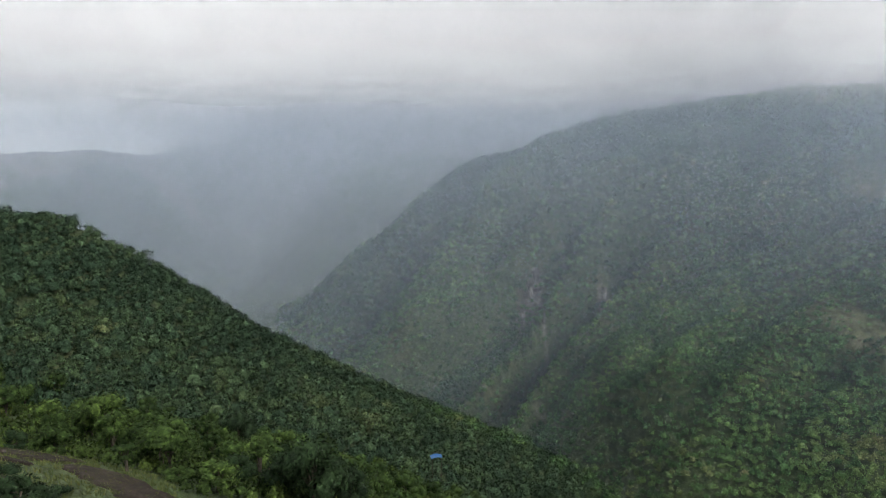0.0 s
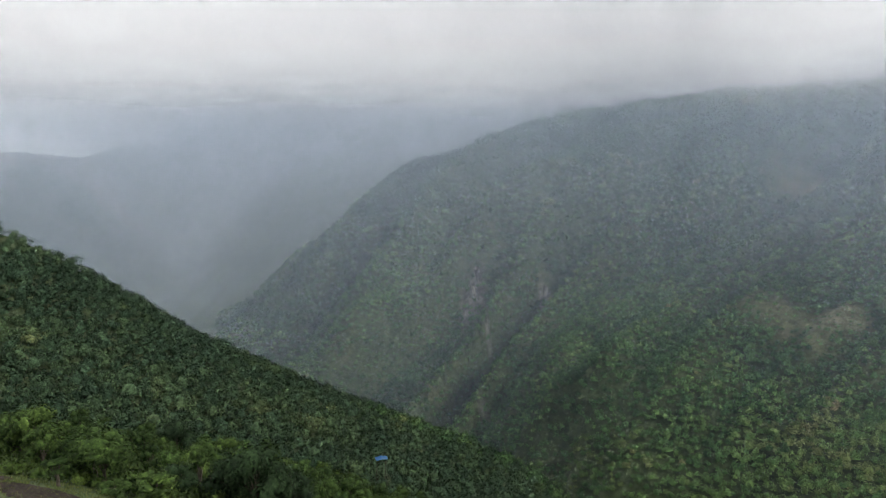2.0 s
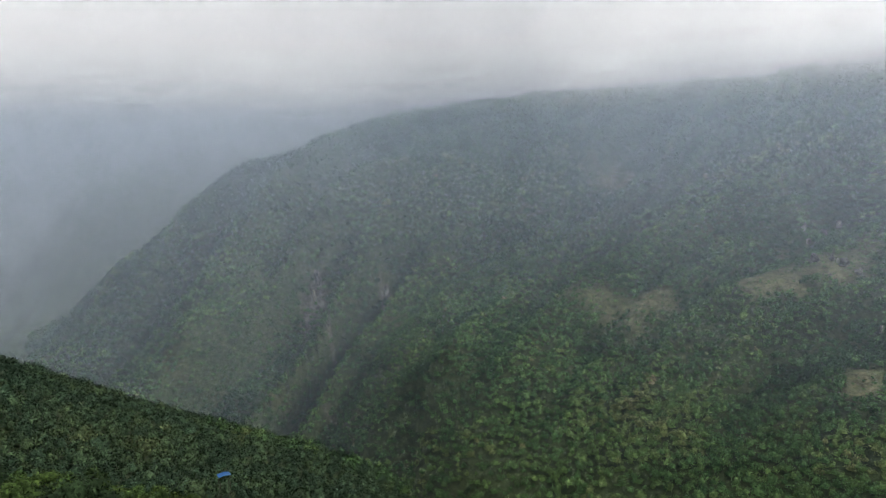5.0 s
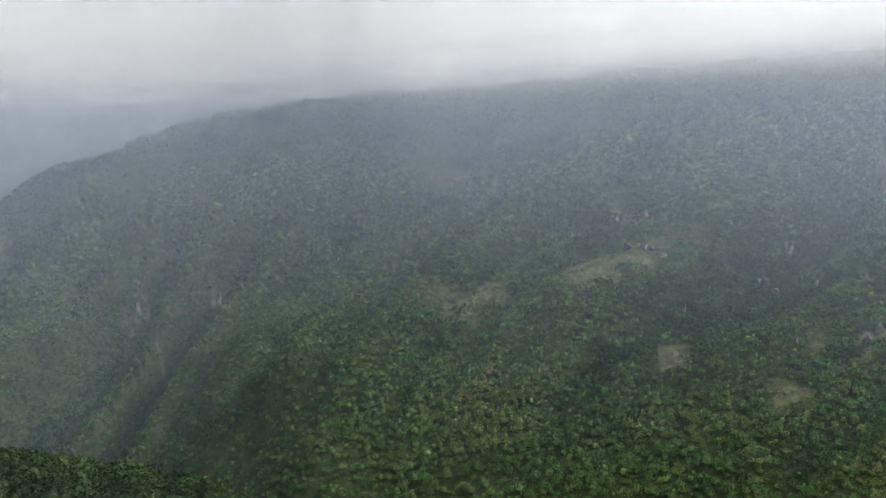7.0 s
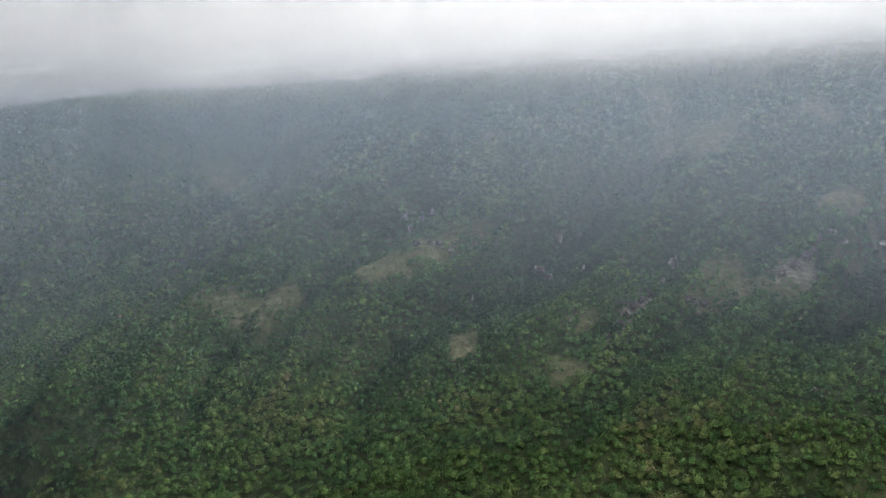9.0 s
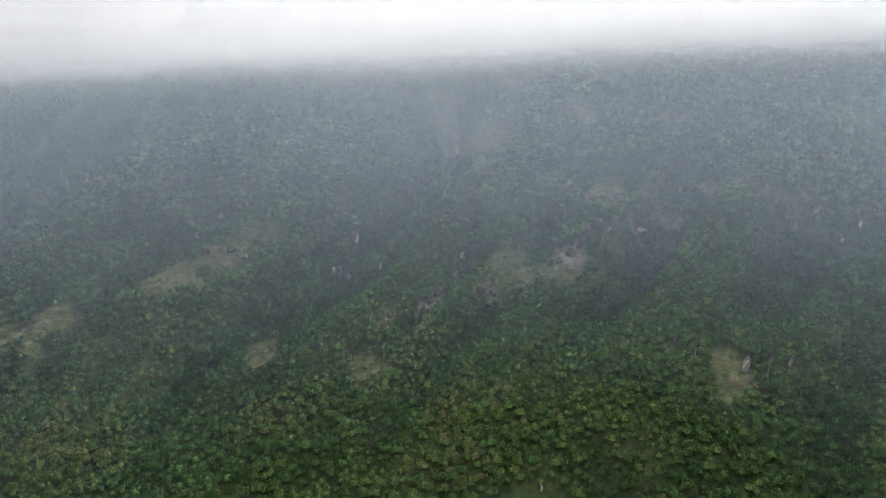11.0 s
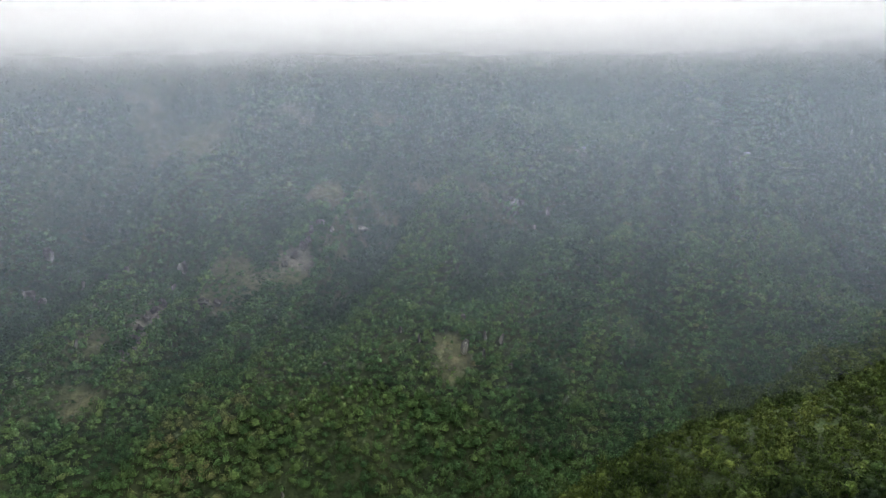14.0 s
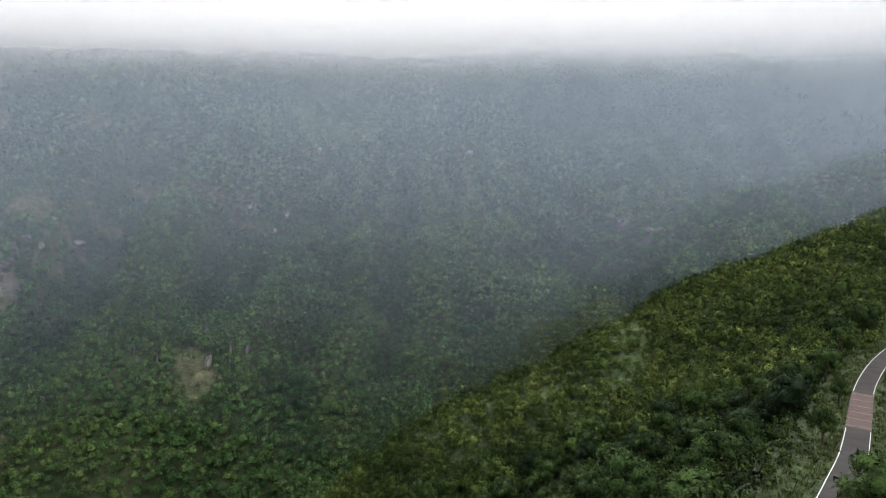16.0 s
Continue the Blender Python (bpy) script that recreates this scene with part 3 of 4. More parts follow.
def rough_dome(rng, rings=((0.56, 5), (0.96, 7), (0.95, 7)), rough=0.16):
    """A low jagged crown, its leaf masses as facets; unit radius."""
    v, rows = [(rng.normal(0, 0.2), rng.normal(0, 0.2), 0.86 + rng.normal(0, rough * 0.6))], []
    levels = (0.70, 0.22, -0.35) if len(rings) > 2 else (0.62, -0.2)
    for (r, n), z in zip(rings, levels):
        turn = rng.uniform(0, 6.28)
        rows.append(range(len(v), len(v) + n))
        for k in range(n):
            a = turn + 2 * math.pi * (k + rng.uniform(-0.25, 0.25)) / n
            q = 1 + rng.normal(0, rough)
            v.append((math.cos(a) * r * q, math.sin(a) * r * q, z * (1 + rng.normal(0, rough)) + rng.normal(0, 0.06)))
    f = [(0, rows[0][k], rows[0][(k + 1) % len(rows[0])]) for k in range(len(rows[0]))]
    for lo, hi in zip(rows[1:], rows):
        ang = lambda i: math.atan2(v[i][1], v[i][0])
        a, b = sorted(hi, key=ang), sorted(lo, key=ang)
        i = j = 0
        while i < len(a) or j < len(b):
            if j >= len(b) or (i < len(a) and (i + 1) / len(a) <= (j + 1) / len(b)):
                f.append((a[i % len(a)], b[j % len(b)], a[(i + 1) % len(a)]))
                i += 1
            else:
                f.append((a[i % len(a)], b[j % len(b)], b[(j + 1) % len(b)]))
                j += 1
    v, f = np.array(v), np.array(f)
    n = np.cross(v[f[:, 1]] - v[f[:, 0]], v[f[:, 2]] - v[f[:, 0]])
    out = np.einsum("ij,ij->i", n, v[f].mean(1) - np.array([0, 0, -0.3])) < 0
    f[out] = f[out][:, [0, 2, 1]]
    return v, f


def with_core(count, size, rng):
    v, f = spray_crown(count, size, rng)
    cv, cf = rough_dome(rng, ((0.6, 4), (0.98, 5)), 0.1)
    return np.vstack([v, cv * 0.58]), np.vstack([f, cf + len(v)])


def scatter(rng, az0, az1, r0, r1, spacing):
    """Jittered places over a sector of the hills, one to a cell."""
    xs, ys = [], []
    for r in np.arange(r0 + spacing / 2, r1, spacing):
        n = max(1, int(radians(az1 - az0) * r / spacing))
        a = np.radians(az0 + (az1 - az0) * (np.arange(n) + rng.uniform() + rng.uniform(-0.42, 0.42, n)) / n)
        d = r + rng.uniform(-0.45, 0.45, n) * spacing
        xs.append(np.sin(a) * d)
        ys.append(np.cos(a) * d)
    return np.concatenate(xs), np.concatenate(ys)


def round_normals(v, f, centre, amount):
    """Normals that follow the round crown, mixed with those of the single leaf masses."""
    fn = np.cross(v[f[:, 1]] - v[f[:, 0]], v[f[:, 2]] - v[f[:, 0]])
    fn /= np.linalg.norm(fn, axis=1)[:, None] + 1e-9
    vn = np.zeros_like(v)
    for k in range(3):
        np.add.at(vn, f[:, k], fn)
    vn /= np.linalg.norm(vn, axis=1)[:, None] + 1e-9
    out = v - centre
    out /= np.linalg.norm(out, axis=1)[:, None] + 1e-9
    n = amount * out + (1 - amount) * vn
    return n / (np.linalg.norm(n, axis=1)[:, None] + 1e-9)


ROUNDNESS = 0.76


def plant(name, templates, x, y, radius, rng, label, shift=0.0, sink=0.25, tall=(0.8, 1.4), mat=None):
    """One object of joined crowns at the given places."""
    z = height(x, y)
    n = len(x)
    kind = rng.integers(len(templates), size=n)
    turn, tall_k = rng.uniform(0, 2 * math.pi, n), rng.uniform(*tall, n)
    tint = np.clip(rng.beta(2.6, 3, n) * 0.66 + 0.04 + shift, 0, 0.8) + 0.18 * (rng.uniform(size=n) < 0.02)
    V, F, T, N, off = [], [], [], [], 0
    # shading normals tilted with the slope, so that its relief shows on the crowns
    fall = np.stack([height(x - 12, y) - height(x + 12, y), height(x, y - 12) - height(x, y + 12)], -1) / 24
    for k, (tv, tf) in enumerate(templates):
        tn = round_normals(tv, tf, np.array([0, 0, -0.25]), ROUNDNESS)
        w = np.where(kind == k)[0]
        if not len(w):
            continue
        c, s = np.cos(turn[w])[:, None], np.sin(turn[w])[:, None]
        R = radius[w][:, None]
        px = (tv[None, :, 0] * c - tv[None, :, 1] * s) * R + x[w][:, None]
        py = (tv[None, :, 0] * s + tv[None, :, 1] * c) * R + y[w][:, None]
        pz = (tv[None, :, 2] + sink) * R * tall_k[w][:, None] + z[w][:, None] + 0.35 * R
        V.append(np.stack([px, py, pz], -1).reshape(-1, 3))
        F.append((tf[None] + (np.arange(len(w)) * len(tv))[:, None, None] + off).reshape(-1, 3))
        T.append(np.repeat(tint[w], len(tv)))
        wn = np.stack([tn[None, :, 0] * c - tn[None, :, 1] * s + 0.8 * fall[w, :1], tn[None, :, 0] * s + tn[None, :, 1] * c + 0.8 * fall[w, 1:], np.repeat(tn[None, :, 2], len(w), 0)], -1).reshape(-1, 3)
        N.append(wn / (np.linalg.norm(wn, axis=1)[:, None] + 1e-9))
        off += len(w) * len(tv)
    me = mesh_from(name, np.vstack(V), np.vstack(F), mat or leaves)
    me.normals_split_custom_set_from_vertices(np.vstack(N).astype(np.float32))
    attribute(me, "tint", np.concatenate(T))
    return tagged(new(name, me), label, "forest", kind="stuff")


def forest(name, templates, sectors, spacing, radii, rng, label, shift=0.0, mat=None, reach=(0, 1e5)):
    """Crowns over sectors (bearing from, to, distance from, to), thinned and small in open places, none on the road or near the slab."""
    xs, ys = zip(*(scatter(rng, *sector, spacing) for sector in sectors))
    x, y = np.concatenate(xs), np.concatenate(ys)
    ragged = np.hypot(x, y) + 60 * fbm(x / 45, y / 45, 3, 19)
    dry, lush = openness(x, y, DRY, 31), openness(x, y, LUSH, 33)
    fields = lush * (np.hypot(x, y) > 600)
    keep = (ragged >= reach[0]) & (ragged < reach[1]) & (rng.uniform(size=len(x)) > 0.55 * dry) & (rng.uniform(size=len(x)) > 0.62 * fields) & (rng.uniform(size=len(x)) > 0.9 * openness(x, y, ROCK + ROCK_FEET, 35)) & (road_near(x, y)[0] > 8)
    x, y, dry, lush = x[keep], y[keep], dry[keep], lush[keep]
    # stands of taller and of lower trees, lower on the ribs; tint paints ribs lit, gullies shaded
    rib = spurs(x, y) * np.clip((np.hypot(x, y) - 330) / 150, 0, 1)
    stand = 1 + 0.25 * fbm(x / 60, y / 60, 3, 41) - 0.18 * rib
    radius = (radii[0] + (radii[1] - radii[0]) * rng.beta(1.5, 2.3, len(x))) * stand * (1 - 0.6 * dry) * (1 - 0.5 * lush)
    # lighter leaf tint at the foot of the great slope
    az, d = np.degrees(np.arctan2(x, y)), np.hypot(x, y)
    foot_tint = np.clip((640 - d) / 160, 0, 1) * np.clip((az - 4) / 14, 0, 1) * np.clip((96 - az) / 12, 0, 1) * (d > 325)
    drift = 0.26 * fbm(x / 35, y / 35, 3, 47)
    # rib term puts relief shading into the leaf tint
    return plant(name, templates, x, y, radius, rng, label, shift + 0.12 * foot_tint + 0.4 * rib + drift + 0.25 * lush, mat=mat)


rng = np.random.default_rng(7)
far_t = [spray_crown(15, 0.95, rng) for _ in range(12)]
mid_t = [with_core(38, 0.47, rng) for _ in range(16)]
fine_t = [with_core(140, 0.26, rng) for _ in range(16)]
near_t = [with_core(230, 0.22, rng) for _ in range(12)]

forest("far_forest", far_t, [(-20, 136, 850, 1370)], 7.4, (3.2, 6.2), rng, "hazy dark green forest covering the upper mountain slope", reach=(900, 1e5))
forest("slope_forest", mid_t, [(-15, 136, 450, 960)], 5.3, (2.2, 5.2), rng, "dense green forest covering the steep mountain slope", reach=(500, 900))
forest("valley_forest", fine_t, [(-8, 101, 325, 560)], 5.2, (2.2, 5.4), rng, "dense fresh green forest at the foot of the slope", 0.14, reach=(335, 500))
forest("hill_forest", near_t, [(-42, 14, 180, 450)], 5.2, (2.3, 5.2), rng, "dense mixed dark green forest on the near hill, leaves darkened for shade", 0.08, shaded_hill_leaves, reach=(186, 420))
forest("hill_forest", near_t, [(84, 137, 180, 375)], 5.1, (2.2, 5.2), rng, "dense mixed green forest below the mountain road", 0.27, near_leaves, reach=(186, 335))
forest("hill_forest", fine_t, [(101, 137, 315, 560)], 5.2, (2.2, 5.4), rng, "dense green forest over the brow of the near slope", 0.2, near_leaves, reach=(335, 500))


# ---- single trees ----
bark_mat, bn, bl, bb = material("bark", 0.9)
bl.new(ramp(bn, bl, noise_node(bn, bl, 3.0, 5.0), ((0.3, (0.03, 0.024, 0.019)), (0.7, (0.08, 0.066, 0.052)))), bb.inputs["Base Color"])
bump(bn, bl, bb, noise_node(bn, bl, 9.0, 4.0), 0.6, 0.05)


def part(name, me, parent, label=""):
    ob = new(name, me)
    ob.parent = parent
    return tagged(ob, label)


def tube(points, radii, sides=6):
    """A tapering tube along points."""
    V, F = [], []
    pts = [Vector(p) for p in points]
    for i, (p, r) in enumerate(zip(pts, radii)):
        d = (pts[min(i + 1, len(pts) - 1)] - pts[max(i - 1, 0)]).normalized()
        u = d.orthogonal().normalized()
        w = d.cross(u)
        V += [tuple(p + (u * math.cos(2 * math.pi * k / sides) + w * math.sin(2 * math.pi * k / sides)) * r) for k in range(sides)]
    for i in range(len(pts) - 1):
        for k in range(sides):
            a, b = i * sides + k, i * sides + (k + 1) % sides
            F += [(a, b, b + sides), (a, b + sides, a + sides)]
    return V, F


def tree_meshes(rng, shape, leaf):
    """Trunk with limbs, and a crown of leaf clumps. shape: crown width, height, trunk height, lobes, clumps, clump size."""
    wide, tall, bole, lobes, clumps, size = shape
    V, F = tube([(0, 0, -0.8), (0.08, 0.05, bole * 0.5), (0.0, 0.1, bole), (0.1, 0.0, bole + tall * 0.5)], [0.34, 0.26, 0.2, 0.07])
    places = []
    for k in range(lobes):
        a = 2 * math.pi * (k + rng.uniform(-0.3, 0.3)) / max(lobes - 1, 1)
        level = rng.uniform(0.15, 0.85)
        reach = wide * 0.5 * (0.25 if k == lobes - 1 else rng.uniform(0.5, 0.72)) * math.sqrt(max(0.1, 1 - (level * 1.05 - 0.25) ** 2))
        c = np.array([math.cos(a) * reach, math.sin(a) * reach, bole + tall * level])
        r = wide * rng.uniform(0.17, 0.27)
        if k == lobes - 1:
            c[2], r = bole + tall * 0.72, wide * 0.27
        places.append((c, r))
        tv, tf = tube([(0, 0, bole * rng.uniform(0.7, 1.0)), tuple(c * 0.5 + np.array([0, 0, bole * 0.5 + 0.3])), tuple(c)], [0.13, 0.08, 0.03], 5)
        F += [tuple(i + len(V) for i in f) for f in tf]
        V += tv
    trunk = mesh_from("trunk", V, F, bark_mat)
    lob = np.array([(*c, r) for c, r in places])
    pick = lob[rng.integers(len(lob), size=clumps)]
    d = rng.normal(size=(clumps, 3))
    d[:, 2] = d[:, 2] * 0.8 + 0.25
    d /= np.linalg.norm(d, axis=1)[:, None]
    q = pick[:, :3] + d * (pick[:, 3] * rng.uniform(0.72, 1.15, clumps))[:, None] * np.array([1, 1, 0.85])
    n = d * 0.9 + rng.normal(0, 0.5, (clumps, 3)) + np.array([0, 0, 0.35])
    n /= np.linalg.norm(n, axis=1)[:, None]
    cv, cf = sprays(q, n, size, rng)
    CV, CF = [cv], [cf]
    off = len(cv)
    for c, r in places:
        dv, df = rough_dome(rng, ((0.5, 5), (0.95, 6), (0.9, 6)))
        CV.append(dv * r * 0.66 + c)
        CF.append(df + off)
        off += len(dv)
    v, f = np.vstack(CV), np.vstack(CF)
    crown = mesh_from("crown", v, f, leaf)
    # each leaf mass is lit as part of its lobe
    near = np.argmin(np.linalg.norm(v[:, None] - lob[None, :, :3], axis=2) / lob[None, :, 3], axis=1)
    crown.normals_split_custom_set_from_vertices(round_normals(v, f, lob[near, :3] - np.array([0, 0, 0.3]), 0.62).astype(np.float32))
    return trunk, crown


SHAPES = {
    "broad": (8.0, 5.6, 3.4, 11, 1600, 0.52), "round": (6.0, 5.0, 2.4, 9, 1500, 0.44), "airy": (5.4, 5.8, 2.6, 9, 1000, 0.44), "slender": (3.0, 6.4, 2.0, 7, 900, 0.40),
    "bush": (4.2, 2.6, 0.3, 8, 1100, 0.34), "layered": (7.0, 4.4, 3.2, 12, 1250, 0.50), "low": (5.0, 3.6, 1.0, 9, 1200, 0.40), "spread": (6.6, 4.2, 2.4, 11, 1250, 0.48),
    "dark": (8.0, 6.0, 2.4, 15, 3600, 0.40), "fresh": (5.6, 4.4, 1.8, 10, 1500, 0.42),
}
TREE_LABELS = {
    "broad": "broad dark green tree with a dense rounded crown", "round": "round-crowned green tree on the wooded hillside", "airy": "light open-crowned green tree on the hillside",
    "slender": "slender upright tree with a narrow green crown", "bush": "low bushy green shrub on the open hillside", "layered": "spreading green tree with layered foliage",
    "dark": "large dark green tree with a thick uneven crown", "fresh": "bright fresh green tree with a full crown",
    "low": "low thick green tree among the scrub", "spread": "wide spreading tree with fresh green foliage",
}
trng = np.random.default_rng(21)
TEMPLATES = {}
for kind, shape in SHAPES.items():
    trunk_me, crown_me = tree_meshes(trng, shape, {"dark": dark_leaves, "bush": dark_leaves, "fresh": fresh_leaves}.get(kind, tree_leaves))
    TEMPLATES[kind] = (trunk_me, crown_me, shape)


def tree(kind, x, y, scale, turn, stretch=1.0):
    trunk_me, crown_me, shape = TEMPLATES[kind]
    root = new("bush" if kind == "bush" else "tree")
    root.matrix_basis = Matrix.LocRotScale((x, y, float(height(np.array([x]), np.array([y]))[0])), Euler((0, 0, turn)), (scale, scale, scale * stretch))
    part("trunk", trunk_me, root)
    part("crown", crown_me, root)
    return tagged(root, TREE_LABELS[kind], "shrub" if kind == "bush" else "tree", "trees on the near slopes")


def tree_to(kind, az, d, width, top):
    """A tree of that crown width whose top stands at that rise angle."""
    x, y = polar(az, d)
    shape = SHAPES[kind]
    scale = width / shape[0]
    rise = d * math.tan(radians(top)) - float(height(np.array([x]), np.array([y]))[0])
    return tree(kind, x, y, scale, az, min(1.35, max(0.5, rise / (scale * (shape[1] + shape[2])))))


PLACED = [("dark", -17.6, 104, 10.6, -25.2), ("fresh", -10.2, 108, 6.4, -26.2), ("dark", -20.4, 108, 6.5, -26.4), ("dark", -14.6, 110, 6.5, -26.6), ("slender", -22.0, 122, 3.4, -24.6), ("slender", -32.2, 106, 3.2, -23.6), ("airy", -4.9, 126, 4.6, -26.6),
          ("bush", -39.6, 84, 5.0, -24.6), ("bush", -38.2, 86, 4.6, -25.4), ("bush", -40.6, 90, 4.6, -23.6), ("bush", -36.9, 88, 3.0, -26.6), ("low", -28.6, 104, 4.0, -26.2), ("airy", -25.5, 102, 5.6, -26.0), ("spread", -1.0, 132, 6.0, -27.4), ("airy", -12.8, 122, 4.6, -26.6),
          ("fresh", 134.7, 82, 6.4, -22.8), ("round", 131.2, 118, 3.6, -20.0), ("round", 132.0, 150, 3.6, -17.2), ("broad", 129.3, 165, 7.4, -14.6), ("round", 127.6, 158, 6.4, -15.2),
          ("fresh", 117.2, 112, 8.4, -25.6), ("fresh", 122.5, 96, 7.6, -27.8), ("dark", 109.0, 190, 7, -20.5), ("broad", 133.0, 225, 8.5, -12.2), ("spread", 131.5, 240, 9.0, -11.8)]
taken = []
for kind, az, d, width, top in PLACED:
    tree_to(kind, az, d, width, top)
    taken.append((*polar(az, d), width * 0.5))


def bare_brow(x, y):
    """The open brow with the rock sheets, which has only grass and a few bushes."""
    az, d = np.degrees(np.arctan2(x, y)), np.hypot(x, y)
    return (az > -44) & (az < -28.5) & (d < 122 + 3.0 * (az + 40) * -0.5) & (d > 60)


def wood(n, sector, rng, kinds, gap):
    """Single trees over a sector of the near slopes, kept apart from one another."""
    made = 0
    for _ in range(n * 30):
        if made >= n:
            break
        x, y = (float(v[0]) for v in scatter_one(rng, *sector))
        r = rng.uniform(0.72, 1.2)
        if any(math.hypot(x - a, y - b) < gap * 0.5 + c * 0.55 for a, b, c in taken):
            continue
        px, py = np.array([x]), np.array([y])
        if bare_brow(px, py)[0]:
            continue
        clear = 6.0 if rng.uniform() < 0.4 else 8.5
        if road_near(px, py)[0][0] < clear or openness(px, py, LUSH, 33)[0] > 0.6:
            continue
        kind = kinds[rng.integers(len(kinds))]
        tree(kind, x, y, r, rng.uniform(0, 6.28), rng.uniform(0.85, 1.2))
        taken.append((x, y, SHAPES[kind][0] * r * 0.5))
        made += 1


def scatter_one(rng, az0, az1, r0, r1):
    a, r = np.radians(rng.uniform(az0, az1, 1)), np.sqrt(rng.uniform(r0 * r0, r1 * r1, 1))
    return np.sin(a) * r, np.cos(a) * r


KINDS = ("broad", "round", "airy", "layered", "low", "spread", "low", "round", "bush", "dark", "fresh")
wood(150, (92, 138, 95, 205), trng, KINDS, 3.6)
wood(130, (-44, 6, 106, 205), trng, KINDS, 3.6)

# the woods between and beyond the single trees
taken_xy = np.array([(a, b, c) for a, b, c in taken])


def under_wood(name, sectors, spacing, radii, rng, label):
    xs, ys = zip(*(scatter(rng, *sector, spacing) for sector in sectors))
    x, y = np.concatenate(xs), np.concatenate(ys)
    free = np.all(np.hypot(x[:, None] - taken_xy[None, :, 0], y[:, None] - taken_xy[None, :, 1]) > 0.45 * taken_xy[None, :, 2], axis=1)
    free &= ~bare_brow(x, y) & (road_near(x, y)[0] > 3.6)
    x, y = x[free], y[free]
    near_road = np.clip((road_near(x, y)[0] - 2.6) / 9, 0.28, 1)
    return plant(name, leafy_t, x, y, rng.uniform(*radii, len(x)) * near_road, rng, label, mat=near_leaves)


leafy_t = [with_core(80, 0.40, trng) for _ in range(6)]
under_wood("undergrowth", [(90, 140, 74, 215)], 2.9, (0.9, 2.2), trng, "thick green undergrowth between the roadside trees")
under_wood("undergrowth", [(-46, 8, 98, 215)], 2.9, (0.9, 2.1), trng, "thick green undergrowth below the rocky brow")

# ---- road ----
asphalt_mat, an, al, ab = material("asphalt", 0.95, 0.08)
al.new(mix_rgb(an, al, 1.0, ramp(an, al, noise_node(an, al, 0.35, 4.0), ((0.3, (0.034, 0.032, 0.031)), (0.7, (0.050, 0.047, 0.045)))), ramp(an, al, noise_node(an, al, 14.0, 3.0), ((0.3, (0.85, 0.85, 0.85)), (0.7, (1.15, 1.15, 1.15)))), "MULTIPLY"), ab.inputs["Base Color"])
bump(an, al, ab, noise_node(an, al, 40.0, 2.0), 0.3, 0.01)
paint_mat, pn, pl, pb = material("road_paint", 0.6)
pl.new(ramp(pn, pl, noise_node(pn, pl, 1.5, 5.0), ((0.3, (0.3, 0.3, 0.29)), (0.6, (0.55, 0.55, 0.53)))), pb.inputs["Base Color"])
red_mat, rn, rl, rb = material("red_paving", 0.95, 0.08)
rl.new(ramp(rn, rl, noise_node(rn, rl, 1.1, 5.0), ((0.3, (0.075, 0.054, 0.050)), (0.7, (0.11, 0.082, 0.077)))), rb.inputs["Base Color"])

pale_mat, pn, pl, pb = material("worn_pale_strip", 0.8)
pl.new(ramp(pn, pl, noise_node(pn, pl, 1.2, 5.0), ((0.3, (0.095, 0.070, 0.065)), (0.7, (0.135, 0.108, 0.102)))), pb.inputs["Base Color"])

ROAD_S = np.r_[0, np.cumsum(np.hypot(*np.diff(ROAD_MID[:, :2], axis=0).T))]
_t = np.gradient(ROAD_MID[:, :2], axis=0)
_t /= np.linalg.norm(_t, axis=1)[:, None]
ROAD_N = np.stack([_t[:, 1], -_t[:, 0]], 1)


def road_strip(name, off0, off1, lift, s0, s1, mat, thick=0.3):
    """A slab along the road between two offsets from its middle and two lengths along it."""
    s0, s1 = max(s0, 0), min(s1, float(ROAD_S[-1]))
    k = np.linspace(s0, s1, max(2, int((s1 - s0) / 1.5) + 1))
    m, n = (np.stack([np.interp(k, ROAD_S, a[:, i]) for i in range(2)], 1) for a in (ROAD_MID, ROAD_N))
    z = np.interp(k, ROAD_S, ROAD_MID[:, 2])
    rows = [np.c_[m + n * o, z + h] for o, h in ((off0, lift), (off1, lift), (off1, lift - thick), (off0, lift - thick))]
    v = np.stack(rows, 1).reshape(-1, 3)
    f = []
    for i in range(len(k) - 1):
        for j in range(4):
            a, b = i * 4 + j, i * 4 + (j + 1) % 4
            f.append((a, b, b + 4, a + 4))
    f += [(3, 2, 1, 0), tuple(len(v) - 4 + j for j in range(4))]
    return mesh_from(name, v, np.array(f), mat, smooth=False)


def road_at(az, d):
    x, y = polar(az, d)
    return float(ROAD_S[np.argmin(np.hypot(ROAD_MID[:, 0] - x, ROAD_MID[:, 1] - y))])


road = tagged(new("road", road_strip("road", -ROAD_HALF, ROAD_HALF, 0.05, 0, 1e4, asphalt_mat, 0.5)), "narrow grey asphalt mountain road with white edge lines", "road", kind="structure")
red_from, red_to = road_at(133.4, 134), road_at(133.4, 165)
for o in (-ROAD_HALF + 0.12, ROAD_HALF - 0.24):
    part("edge_line", road_strip("edge_line", o, o + 0.13, 0.062, 0, red_from - 1, paint_mat, 0.02), road, "worn white edge line")
    part("edge_line", road_strip("edge_line", o, o + 0.13, 0.062, red_to + 1, 1e4, paint_mat, 0.02), road, "worn white edge line")
part("red_paving", road_strip("red_paving", -ROAD_HALF, ROAD_HALF, 0.058, red_from, red_to, red_mat, 0.03), road, "faded red paved band across the road")
